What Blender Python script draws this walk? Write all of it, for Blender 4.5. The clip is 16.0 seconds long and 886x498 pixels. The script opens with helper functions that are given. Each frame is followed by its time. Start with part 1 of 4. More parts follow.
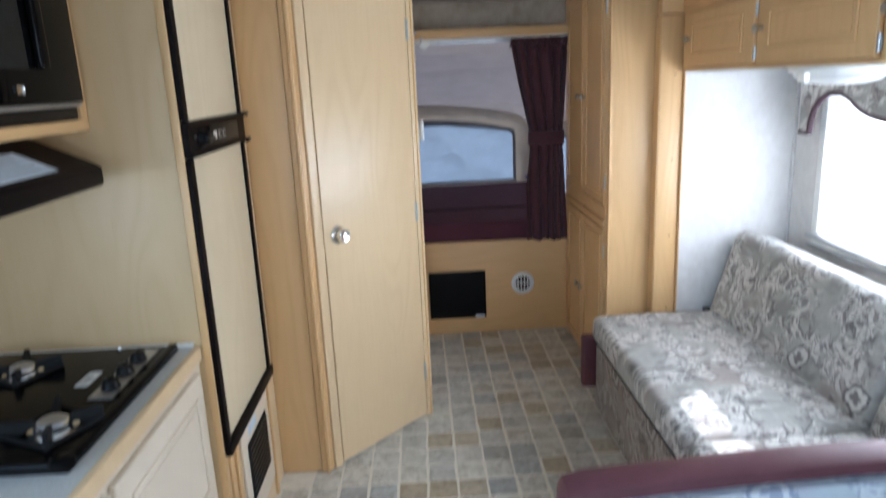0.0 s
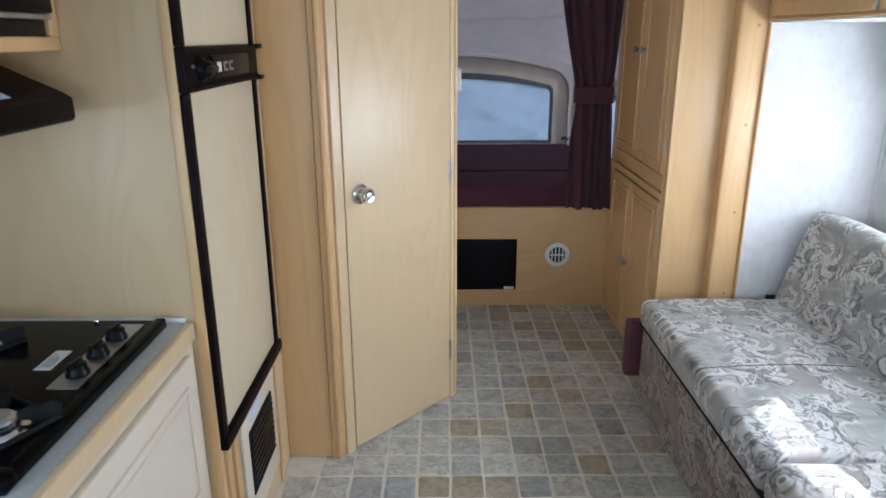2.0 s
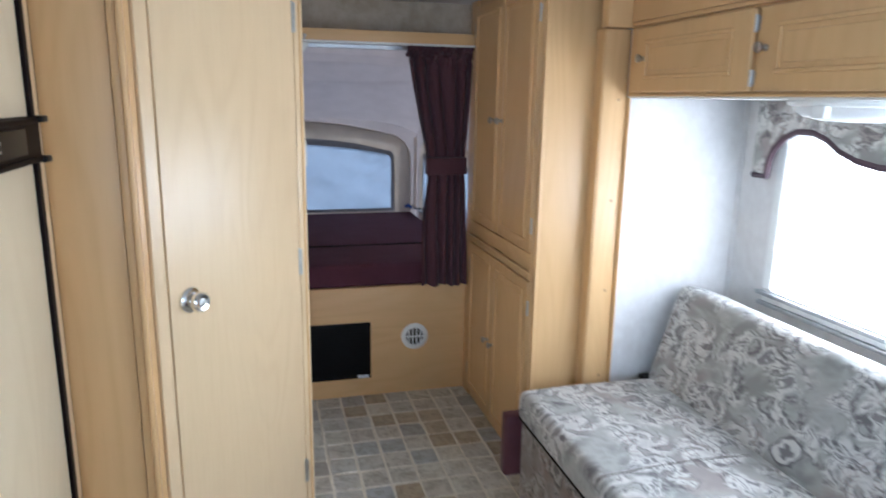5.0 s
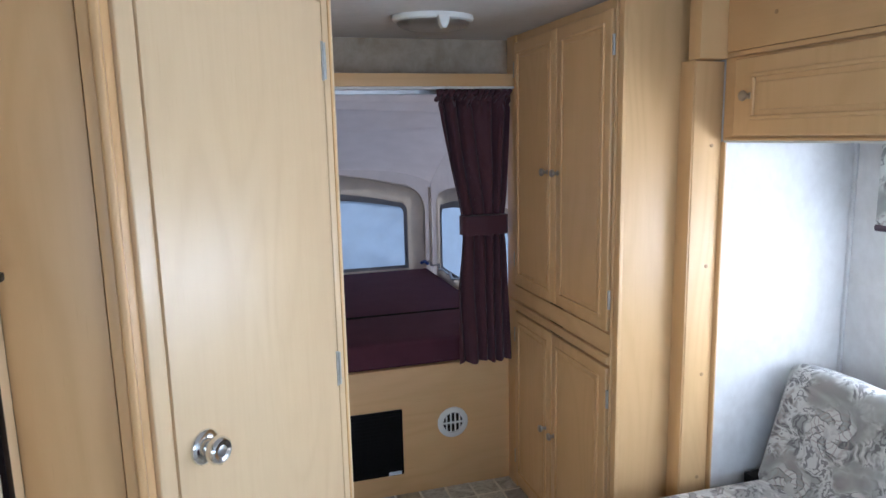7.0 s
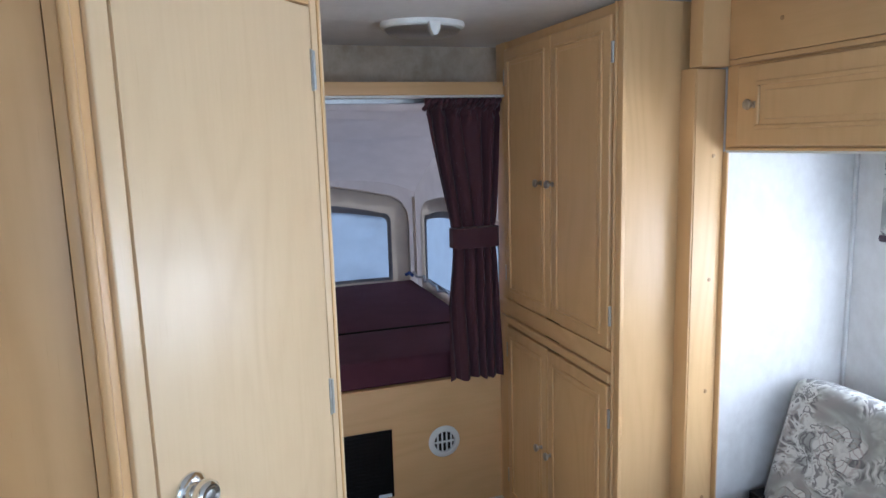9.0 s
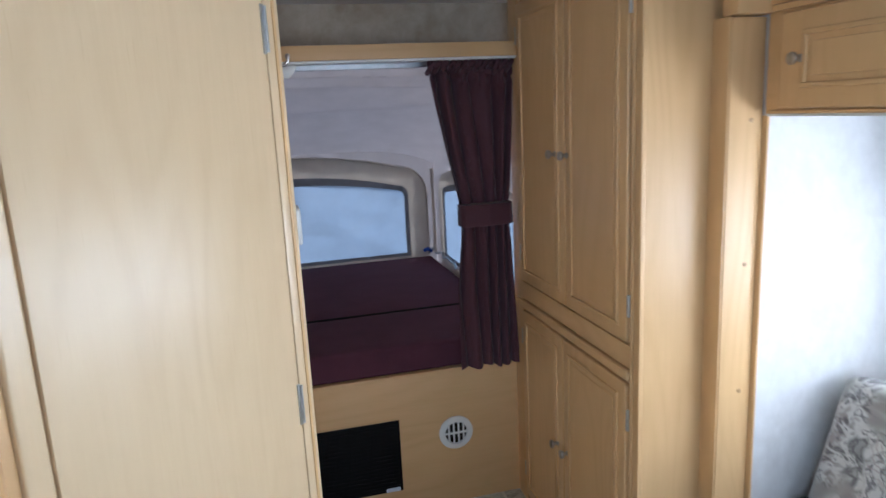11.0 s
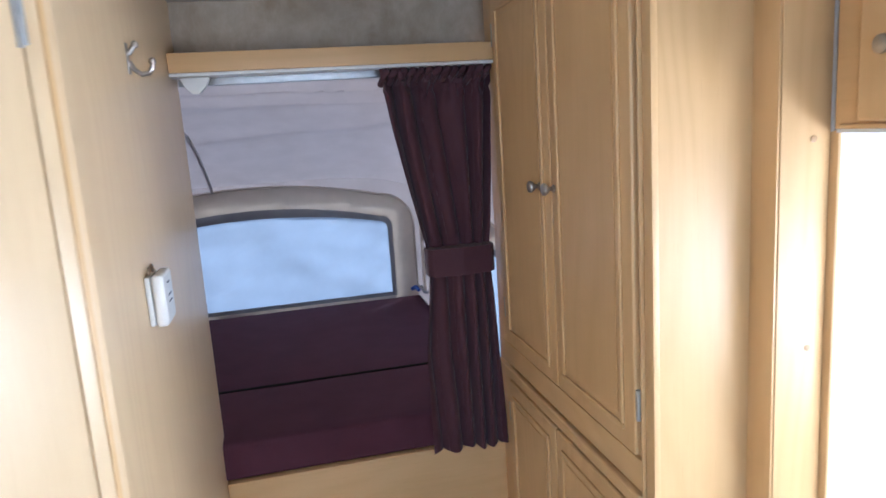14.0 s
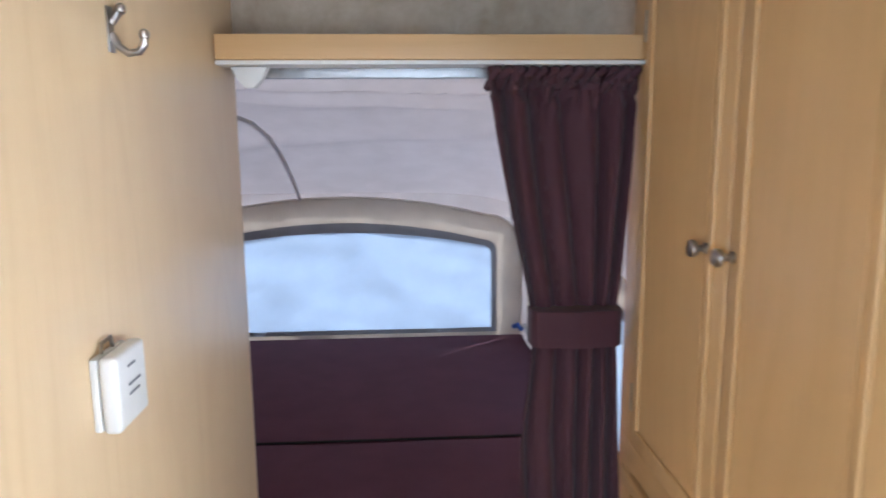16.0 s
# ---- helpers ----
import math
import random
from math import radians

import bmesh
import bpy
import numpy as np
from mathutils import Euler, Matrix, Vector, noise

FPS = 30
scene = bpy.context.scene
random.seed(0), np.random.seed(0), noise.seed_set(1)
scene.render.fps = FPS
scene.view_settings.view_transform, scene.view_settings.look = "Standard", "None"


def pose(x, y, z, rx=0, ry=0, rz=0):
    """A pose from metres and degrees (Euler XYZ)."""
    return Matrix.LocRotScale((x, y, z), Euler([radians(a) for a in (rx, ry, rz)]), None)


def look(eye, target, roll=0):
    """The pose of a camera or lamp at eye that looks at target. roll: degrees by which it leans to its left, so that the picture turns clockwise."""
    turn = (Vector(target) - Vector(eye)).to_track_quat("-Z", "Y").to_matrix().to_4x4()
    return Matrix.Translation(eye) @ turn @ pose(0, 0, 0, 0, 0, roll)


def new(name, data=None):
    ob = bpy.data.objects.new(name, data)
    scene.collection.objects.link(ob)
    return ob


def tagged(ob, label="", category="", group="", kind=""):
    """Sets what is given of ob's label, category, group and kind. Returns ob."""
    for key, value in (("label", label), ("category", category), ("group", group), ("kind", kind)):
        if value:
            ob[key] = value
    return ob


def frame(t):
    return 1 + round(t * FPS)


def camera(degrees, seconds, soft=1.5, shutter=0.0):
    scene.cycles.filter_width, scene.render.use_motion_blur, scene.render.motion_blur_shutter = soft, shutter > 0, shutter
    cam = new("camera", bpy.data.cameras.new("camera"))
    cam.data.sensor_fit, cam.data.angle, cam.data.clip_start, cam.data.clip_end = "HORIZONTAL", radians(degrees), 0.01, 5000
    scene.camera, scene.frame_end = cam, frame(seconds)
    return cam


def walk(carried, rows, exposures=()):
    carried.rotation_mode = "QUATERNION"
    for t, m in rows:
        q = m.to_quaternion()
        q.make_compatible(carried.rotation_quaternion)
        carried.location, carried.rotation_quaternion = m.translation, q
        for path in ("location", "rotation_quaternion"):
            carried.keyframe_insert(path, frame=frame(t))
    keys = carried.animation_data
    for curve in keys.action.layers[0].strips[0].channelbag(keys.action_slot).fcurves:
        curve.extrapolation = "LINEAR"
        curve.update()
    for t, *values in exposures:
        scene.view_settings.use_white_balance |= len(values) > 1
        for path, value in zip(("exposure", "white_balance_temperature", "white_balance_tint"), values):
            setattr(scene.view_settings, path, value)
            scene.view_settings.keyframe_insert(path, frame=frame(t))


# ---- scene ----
cam = camera(66.9, 16.0, 1.5, 0.5)
PATH = [
    (0, (0.193, -0.085, 1.538), (0.243, 1.854, 1.05), -2.6),
    (0.5, (0.169, -0.097, 1.459), (0.183, 1.781, 0.77), -3.6),
    (1, (0.104, -0.035, 1.454), (0.028, 1.887, 0.904), -2.4),
    (1.5, (0.113, 0.096, 1.49), (0.113, 2.014, 0.923), -3.4),
    (2, (0.128, 0.252, 1.478), (0.13, 2.16, 0.876), -0.2),
    (2.5, (0.175, 0.408, 1.461), (0.14, 2.298, 0.807), 2.2),
    (3, (0.149, 0.448, 1.494), (0.193, 2.351, 0.88), 1.5),
    (3.5, (0.077, 0.453, 1.511), (0.397, 2.345, 0.95), 1.3),
    (4, (0.043, 0.454, 1.507), (0.595, 2.262, 0.854), -2.5),
    (4.5, (0.037, 0.511, 1.49), (0.671, 2.325, 0.937), 0.5),
    (5, (0.057, 0.632, 1.515), (0.563, 2.517, 1.075), 1.0),
    (5.2, (0.087, 0.68, 1.514), (0.529, 2.588, 1.107), 0.4),
    (7.3, (-0.045, 1.189, 1.573), (0.531, 3.076, 1.242), -0.9),
    (7.5, (-0.044, 1.198, 1.575), (0.543, 3.082, 1.246), -0.6),
    (8, (-0.059, 1.238, 1.566), (0.539, 3.107, 1.182), -1.0),
    (8.5, (-0.057, 1.264, 1.567), (0.532, 3.147, 1.238), -0.6),
    (8.7, (-0.059, 1.263, 1.576), (0.557, 3.139, 1.26), -1.3),
    (10.8, (0.079, 1.391, 1.592), (0.629, 3.283, 1.247), -4.3),
    (11, (0.129, 1.445, 1.582), (0.625, 3.339, 1.173), -2.8),
    (11.5, (0.196, 1.505, 1.58), (0.604, 3.421, 1.177), -2.1),
    (12, (0.24, 1.51, 1.598), (0.698, 3.43, 1.271), -2.1),
    (12.5, (0.228, 1.546, 1.597), (0.734, 3.458, 1.297), -2.0),
    (13, (0.217, 1.679, 1.56), (0.731, 3.576, 1.19), -0.7),
    (13.5, (0.262, 1.797, 1.577), (0.895, 3.664, 1.238), 1.1),
    (14, (0.437, 1.91, 1.577), (0.874, 3.829, 1.222), -3.8),
    (14.5, (0.587, 2.023, 1.586), (0.823, 3.972, 1.208), -2.1),
    (15, (0.552, 2.166, 1.589), (0.752, 4.129, 1.26), -0.6),
    (15.5, (0.531, 2.287, 1.605), (0.841, 4.236, 1.278), 0.1),
    (16, (0.546, 2.388, 1.602), (0.659, 4.358, 1.276), -0.4),
]
walk(cam, [(t, look(eye, target, roll)) for t, eye, target, roll in PATH],
     [(0, 0.95, 5350, 9), (0.5, 1.2, 5150, 9), (1.5, 0.85, 5300, 9), (3, 0.85, 5250, 8), (4, 1.2, 5150, 8.5), (5, 1.1, 5200, 9), (8, 1.0, 5100, 10), (11, 0.95, 5100, 9),
      (12.5, 1.2, 5050, 10), (14, 1.5, 5100, 11), (15, 1.75, 5250, 12), (16, 1.85, 5350, 10.5)])

# ---- light ----
TO_SUN = Vector((0.77, 0.61, 0.66)).normalized()
world = bpy.data.worlds.new("sky")
scene.world = world
world.use_nodes = True
_n = world.node_tree.nodes
_sky = _n.new("ShaderNodeTexSky")
_sky.sky_type, _sky.sun_disc = "NISHITA", False
_sky.sun_elevation, _sky.sun_rotation = math.asin(TO_SUN.z), math.atan2(TO_SUN.x, TO_SUN.y)
_n["Background"].inputs["Strength"].default_value = 0.08
world.node_tree.links.new(_sky.outputs[0], _n["Background"].inputs["Color"])
sun = new("sun", bpy.data.lights.new("sun", "SUN"))
sun.data.energy, sun.data.angle, sun.data.color = 5.0, radians(0.5), (1.0, 0.95, 0.86)
sun.rotation_euler = TO_SUN.to_track_quat("Z", "Y").to_euler()


def window_light(name, eye, target, w, h, power, colour):
    """Skylight that comes in through a window's opening."""
    data = bpy.data.lights.new(name, "AREA")
    data.shape, data.size, data.size_y, data.energy, data.color = "RECTANGLE", w, h, power, colour
    ob = new(name, data)
    ob.matrix_world = look(eye, target)
    return ob


window_light("slide_window_light", (1.815, 1.86, 1.10), (0.6, 2.20, 0.95), 1.45, 0.5, 11, (0.98, 0.98, 0.98))
window_light("kitchen_window_light", (-1.055, -0.15, 1.27), (0.5, 0.05, 1.0), 0.95, 0.5, 12, (0.72, 0.87, 1.0))
window_light("rear_window_light", (0.25, -2.28, 1.35), (0.25, 2.0, 1.0), 1.5, 0.8, 13.5, (0.88, 0.95, 1.0))


# ---- materials ----
def mat(name, rough=0.5, metal=0.0):
    m = bpy.data.materials.new(name)
    m.use_nodes = True
    b = m.node_tree.nodes["Principled BSDF"]
    b.inputs["Roughness"].default_value, b.inputs["Metallic"].default_value = rough, metal
    return m, m.node_tree.nodes, m.node_tree.links, b


def coords(n, l, scale=(1, 1, 1), spread=0.0, rot=(0, 0, 0)):
    """Object coordinates at a scale, moved by each object's own random number."""
    tc, mp = n.new("ShaderNodeTexCoord"), n.new("ShaderNodeMapping")
    mp.inputs["Scale"].default_value, mp.inputs["Rotation"].default_value = scale, rot
    l.new(tc.outputs["Object"], mp.inputs["Vector"])
    if spread:
        oi, vm = n.new("ShaderNodeObjectInfo"), n.new("ShaderNodeVectorMath")
        vm.operation = "SCALE"
        vm.inputs[0].default_value = (1.0, 0.7, 0.4)
        mul = n.new("ShaderNodeMath")
        mul.operation = "MULTIPLY"
        mul.inputs[1].default_value = spread
        l.new(oi.outputs["Random"], mul.inputs[0])
        l.new(mul.outputs[0], vm.inputs["Scale"])
        l.new(vm.outputs[0], mp.inputs["Location"])
    return mp.outputs["Vector"]


def noise_tex(n, l, vec, scale, detail=4, rough=0.55, distort=0.0):
    t = n.new("ShaderNodeTexNoise")
    t.inputs["Scale"].default_value, t.inputs["Detail"].default_value = scale, detail
    t.inputs["Roughness"].default_value, t.inputs["Distortion"].default_value = rough, distort
    l.new(vec, t.inputs["Vector"])
    return t.outputs["Fac"]


def ramp(n, l, fac, stops):
    r = n.new("ShaderNodeValToRGB")
    e = r.color_ramp.elements
    while len(e) < len(stops):
        e.new(0.5)
    for el, (p, c) in zip(e, stops):
        el.position, el.color = p, (*c, 1) if len(c) == 3 else c
    l.new(fac, r.inputs["Fac"])
    return r.outputs["Color"]


def mix(n, l, fac, a, b, kind="MIX"):
    m = n.new("ShaderNodeMix")
    m.data_type, m.blend_type = "RGBA", kind
    for sock, v in ((m.inputs[0], fac), (m.inputs[6], a), (m.inputs[7], b)):
        if isinstance(v, (int, float)):
            sock.default_value = v
        elif isinstance(v, tuple):
            sock.default_value = (*v, 1)
        else:
            l.new(v, sock)
    return m.outputs[2]


def bump(n, l, b, height, strength=0.2, dist=0.002):
    u = n.new("ShaderNodeBump")
    u.inputs["Strength"].default_value, u.inputs["Distance"].default_value = strength, dist
    l.new(height, u.inputs["Height"])
    l.new(u.outputs[0], b.inputs["Normal"])


def wood(name, light, dark, rough=0.36, along="z"):
    """Printed maple: soft nested loops of figure, faint fine grain along the board, a few pores."""
    m, n, l, b = mat(name, rough)
    s = {"z": (42, 42, 2.2), "y": (42, 2.2, 42), "x": (2.2, 42, 42)}[along]
    fine = noise_tex(n, l, coords(n, l, s, 40), 2.0, 4, 0.6, 0.3)
    s2 = {"z": (4.2, 4.2, 0.95), "y": (4.2, 0.95, 4.2), "x": (0.95, 4.2, 4.2)}[along]
    broad = noise_tex(n, l, coords(n, l, s2, 17), 0.9, 1.5, 0.4, 0.5)
    s3 = {"z": (160, 160, 7), "y": (160, 7, 160), "x": (7, 160, 160)}[along]
    pore = noise_tex(n, l, coords(n, l, s3, 9), 1.6, 2, 0.5)
    low = tuple(x * 0.4 + y * 0.6 for x, y in zip(light, dark))
    mid = tuple(x * 0.75 + y * 0.25 for x, y in zip(light, dark))
    bands = n.new("ShaderNodeMath")
    bands.operation = "MULTIPLY"
    bands.inputs[1].default_value = 78.0
    l.new(broad, bands.inputs[0])
    sine = n.new("ShaderNodeMath")
    sine.operation = "SINE"
    l.new(bands.outputs[0], sine.inputs[0])
    half = n.new("ShaderNodeMapRange")
    half.inputs["From Min"].default_value = -1.0
    l.new(sine.outputs[0], half.inputs["Value"])
    figure = ramp(n, l, half.outputs[0], [(0.0, low), (0.35, mid), (1.0, light)])
    clear = ramp(n, l, fine, [(0.32, mid), (0.62, light)])
    c = mix(n, l, ramp(n, l, noise_tex(n, l, coords(n, l, (1, 1, 1), 6), 1.7, 2), [(0.40, (0.12, 0.12, 0.12)), (0.62, (0.6, 0.6, 0.6))]), clear, figure)
    c = mix(n, l, ramp(n, l, pore, [(0.66, (0, 0, 0)), (0.74, (0.35, 0.35, 0.35))]), c, dark)
    l.new(c, b.inputs["Base Color"])
    bump(n, l, b, fine, 0.05, 0.001)
    rr = n.new("ShaderNodeMapRange")
    rr.inputs["To Min"].default_value, rr.inputs["To Max"].default_value = rough - 0.06, rough + 0.1
    l.new(broad, rr.inputs["Value"])
    l.new(rr.outputs[0], b.inputs["Roughness"])
    return m


def plain(name, colour, rough=0.5, metal=0.0, var=0.08, scale=20, bumps=0.05):
    m, n, l, b = mat(name, rough, metal)
    f = noise_tex(n, l, coords(n, l, (1, 1, 1), 5), scale, 5)
    c = ramp(n, l, f, [(0.3, tuple(max(0, x * (1 - var)) for x in colour)), (0.7, tuple(min(1, x * (1 + var)) for x in colour))])
    l.new(c, b.inputs["Base Color"])
    if bumps:
        bump(n, l, b, noise_tex(n, l, coords(n, l), scale * 12, 2), bumps, 0.001)
    return m


def dull(material, level):
    material.node_tree.nodes["Principled BSDF"].inputs["Specular IOR Level"].default_value = level
    return material


def cloth(name, colour, rough=0.9, var=0.12, weave=900, through_light=0.0):
    m, n, l, b = mat(name, rough)
    broad = noise_tex(n, l, coords(n, l, (1, 1, 1), 3), 9, 4)
    c = ramp(n, l, broad, [(0.3, tuple(x * (1 - var) for x in colour)), (0.7, tuple(min(1, x * (1 + var)) for x in colour))])
    l.new(c, b.inputs["Base Color"])
    b.inputs["Sheen Weight"].default_value = 0.15
    bump(n, l, b, noise_tex(n, l, coords(n, l), weave, 2), 0.25, 0.0006)
    if through_light:
        t, mx = n.new("ShaderNodeBsdfTranslucent"), n.new("ShaderNodeMixShader")
        l.new(c, t.inputs["Color"])
        mx.inputs[0].default_value = through_light
        l.new(b.outputs[0], mx.inputs[1])
        l.new(t.outputs[0], mx.inputs[2])
        l.new(mx.outputs[0], n["Material Output"].inputs["Surface"])
    return m


def floral(name, ground, pale, dark, warm, across, up):
    """Tapestry: silvery ground, feathery pale leaves, scrolled medallions in rings and small square tokens.
    across and up: how x, y and z add up to the cloth's own two directions."""
    m, n, l, b = mat(name, 0.85)
    tc = n.new("ShaderNodeTexCoord")

    def calc(op, a, c=None):
        q = n.new("ShaderNodeMath")
        q.operation = op
        for sock, val in zip(q.inputs, (a, c)):
            if val is None:
                continue
            if isinstance(val, (int, float)):
                sock.default_value = val
            else:
                l.new(val, sock)
        return q.outputs[0]

    def vec(op, a, c=None, scale=None):
        q = n.new("ShaderNodeVectorMath")
        q.operation = op
        for sock, val in zip(q.inputs, (a, c)):
            if val is None:
                continue
            if isinstance(val, tuple):
                sock.default_value = val
            else:
                l.new(val, sock)
        if scale is not None:
            q.inputs["Scale"].default_value = scale
        return q

    cmb = n.new("ShaderNodeCombineXYZ")
    l.new(vec("DOT_PRODUCT", tc.outputs["Object"], across).outputs["Value"], cmb.inputs[0])
    l.new(vec("DOT_PRODUCT", tc.outputs["Object"], up).outputs["Value"], cmb.inputs[1])
    flat = cmb.outputs[0]

    def wobbled(size, amount):
        t = n.new("ShaderNodeTexNoise")
        t.inputs["Scale"].default_value, t.inputs["Detail"].default_value = size, 2
        l.new(flat, t.inputs["Vector"])
        return vec("ADD", flat, vec("SCALE", vec("SUBTRACT", t.outputs["Color"], (0.5, 0.5, 0.5)).outputs[0], None, amount).outputs[0]).outputs[0]

    def cells(source, size, shift, spread=0.8):
        """Scattered centres: distance from the nearest one, angle round it, its own random numbers."""
        moved = vec("MULTIPLY", vec("ADD", source, shift).outputs[0], (1.0, 1.0, 0.0)).outputs[0]
        v = n.new("ShaderNodeTexVoronoi")
        v.voronoi_dimensions = "2D"
        v.inputs["Scale"].default_value, v.inputs["Randomness"].default_value = size, spread
        l.new(moved, v.inputs["Vector"])
        own = vec("MULTIPLY", vec("SUBTRACT", moved, v.outputs["Position"]).outputs[0], (1.0, 1.0, 0.0)).outputs[0]
        sp, rnd = n.new("ShaderNodeSeparateXYZ"), n.new("ShaderNodeSeparateColor")
        l.new(own, sp.inputs[0])
        l.new(v.outputs["Color"], rnd.inputs[0])
        return vec("LENGTH", own).outputs["Value"], calc("ARCTAN2", sp.outputs[1], sp.outputs[0]), rnd.outputs, sp.outputs

    def step(val, lo, hi):
        r = n.new("ShaderNodeMapRange")
        r.interpolation_type = "SMOOTHSTEP"
        r.inputs["From Min"].default_value, r.inputs["From Max"].default_value = lo, hi
        l.new(val, r.inputs["Value"])
        return r.outputs[0]

    half = tuple((g * 0.6 + p * 0.4) for g, p in zip(ground, pale))
    c = ramp(n, l, noise_tex(n, l, flat, 5.5, 3, 0.55, 0.5), [(0.36, ground), (0.5, half), (0.62, ground)])
    c = mix(n, l, ramp(n, l, noise_tex(n, l, flat, 4.1, 2, 0.5, 0.7), [(0.52, (0, 0, 0)), (0.66, (0.6, 0.6, 0.6))]), c, warm)
    # feathery leaves in clusters
    leafy = noise_tex(n, l, wobbled(13, 0.05), 13, 3, 0.6, 0.7)
    cluster = step(noise_tex(n, l, vec("ADD", flat, (3.1, 1.7, 0)).outputs[0], 6.0, 3), 0.43, 0.53)
    c = mix(n, l, calc("MULTIPLY", cluster, step(leafy, 0.47, 0.53)), c, pale)
    c = mix(n, l, calc("MULTIPLY", calc("MULTIPLY", cluster, 0.75), calc("SUBTRACT", step(leafy, 0.555, 0.575), step(leafy, 0.60, 0.63))), c, dark)
    c = mix(n, l, calc("MULTIPLY", calc("MULTIPLY", cluster, 0.8), calc("SUBTRACT", step(leafy, 0.39, 0.42), step(leafy, 0.44, 0.465))), c, dark)
    # scrolled medallions
    r, a, rnd, _ = cells(wobbled(24, 0.045), 3.6, (0.4, 0.9, 0))
    arms = calc("SINE", calc("ADD", calc("MULTIPLY", a, 5.0), calc("ADD", calc("MULTIPLY", r, 95.0), calc("MULTIPLY", rnd[0], 6.28))))
    curls = calc("SINE", calc("ADD", calc("MULTIPLY", a, -10.0), calc("MULTIPLY", r, 260.0)))
    disc = calc("SUBTRACT", 1.0, step(r, 0.06, 0.10))
    scroll = calc("MULTIPLY", disc, step(r, 0.016, 0.028))
    c = mix(n, l, calc("MULTIPLY", scroll, step(arms, -0.25, 0.15)), c, pale)
    c = mix(n, l, calc("MULTIPLY", scroll, calc("MULTIPLY", 0.8, calc("SUBTRACT", step(arms, -0.55, -0.3), step(arms, 0.0, 0.25)))), c, dark)
    c = mix(n, l, calc("MULTIPLY", scroll, calc("MULTIPLY", 0.65, step(curls, 0.55, 0.8))), c, warm)
    c = mix(n, l, calc("MULTIPLY", 0.7, calc("SUBTRACT", 1.0, step(r, 0.018, 0.030))), c, pale)
    # ringed flower heads between them
    r2, a2, rnd2, _ = cells(wobbled(24, 0.045), 5.4, (2.3, 0.2, 0))
    some = step(rnd2[1], 0.90, 0.92)
    lobes = calc("ADD", r2, calc("MULTIPLY", 0.006, calc("SINE", calc("MULTIPLY", a2, 4.0))))
    c = mix(n, l, calc("MULTIPLY", some, calc("SUBTRACT", 1.0, step(lobes, 0.046, 0.050))), c, pale)
    c = mix(n, l, calc("MULTIPLY", calc("MULTIPLY", some, 0.85), calc("SUBTRACT", step(lobes, 0.040, 0.044), step(lobes, 0.050, 0.055))), c, dark)
    c = mix(n, l, calc("MULTIPLY", calc("MULTIPLY", some, 0.8), calc("SUBTRACT", 1.0, step(lobes, 0.018, 0.026))), c, dark)
    # square tokens
    r3, a3, rnd3, own3 = cells(wobbled(50, 0.010), 4.6, (0.7, 3.3, 0), 0.9)
    box_ = calc("MAXIMUM", calc("ABSOLUTE", own3[0]), calc("MULTIPLY", calc("ABSOLUTE", own3[1]), 0.62))
    few = calc("MULTIPLY", step(rnd3[2], 0.78, 0.81), 0.75)
    c = mix(n, l, calc("MULTIPLY", few, calc("SUBTRACT", 1.0, step(box_, 0.019, 0.022))), c, pale)
    c = mix(n, l, calc("MULTIPLY", few, calc("MULTIPLY", calc("SUBTRACT", 1.0, step(box_, 0.013, 0.015)), step(noise_tex(n, l, flat, 95, 1), 0.42, 0.5))), c, dark)
    l.new(c, b.inputs["Base Color"])
    b.inputs["Sheen Weight"].default_value = 0.15
    weave = noise_tex(n, l, tc.outputs["Object"], 600, 2)
    bump(n, l, b, weave, 0.3, 0.0007)
    return m


# Saturated orange: maple with the look of shade put into its colour.
MAPLE = wood("maple_laminate", (0.69, 0.445, 0.205), (0.575, 0.345, 0.14))
# The same maple, paler, with window light put into its colour.
MAPLE_LIT = wood("maple_lit", (0.745, 0.56, 0.33), (0.655, 0.465, 0.255), 0.30)
# The same maple toned between the lit and the shaded copy.
MAPLE_HALF_LIT = wood("maple_half_lit", (0.61, 0.435, 0.23), (0.53, 0.365, 0.175), 0.4)
# Maple whitened by bright window light in its colour; grille frame uses it too.
LIT_CAB = wood("lit_cabinet_front", (0.77, 0.67, 0.53), (0.71, 0.60, 0.45), 0.38)
# Shaded maple tone again, with the grain along x and along y.
MAPLE_X = wood("maple_laminate_lying", (0.69, 0.445, 0.205), (0.575, 0.345, 0.14), 0.4, "x")
MAPLE_Y = wood("maple_laminate_along", (0.69, 0.445, 0.205), (0.575, 0.345, 0.14), 0.4, "y")
CREAM = wood("cream_fridge_panel", (0.71, 0.59, 0.395), (0.65, 0.525, 0.335), 0.42)
BLACK = dull(plain("black_plastic", (0.007, 0.0065, 0.0065), 0.32, 0, 0.2, 30), 0.12)
BROWN_BLACK = dull(plain("dark_brown_trim", (0.008, 0.005, 0.0045), 0.5, 0, 0.2, 30), 0.06)
ENAMEL = dull(plain("black_enamel", (0.005, 0.0045, 0.0045), 0.14, 0, 0.2, 40, 0.02), 0.06)
IRON = dull(plain("cast_iron", (0.007, 0.007, 0.007), 0.6, 0, 0.25, 80, 0.2), 0.2)
CHROME = plain("chrome", (0.78, 0.77, 0.75), 0.16, 1.0, 0.05, 60, 0.02)
PEWTER = plain("pewter", (0.45, 0.42, 0.39), 0.3, 1.0, 0.15, 60, 0.03)
STEEL = plain("brushed_steel", (0.55, 0.55, 0.54), 0.35, 1.0, 0.08, 70, 0.05)
ALUMINIUM = plain("dull_aluminium", (0.50, 0.51, 0.52), 0.42, 1.0, 0.1, 25, 0.05)
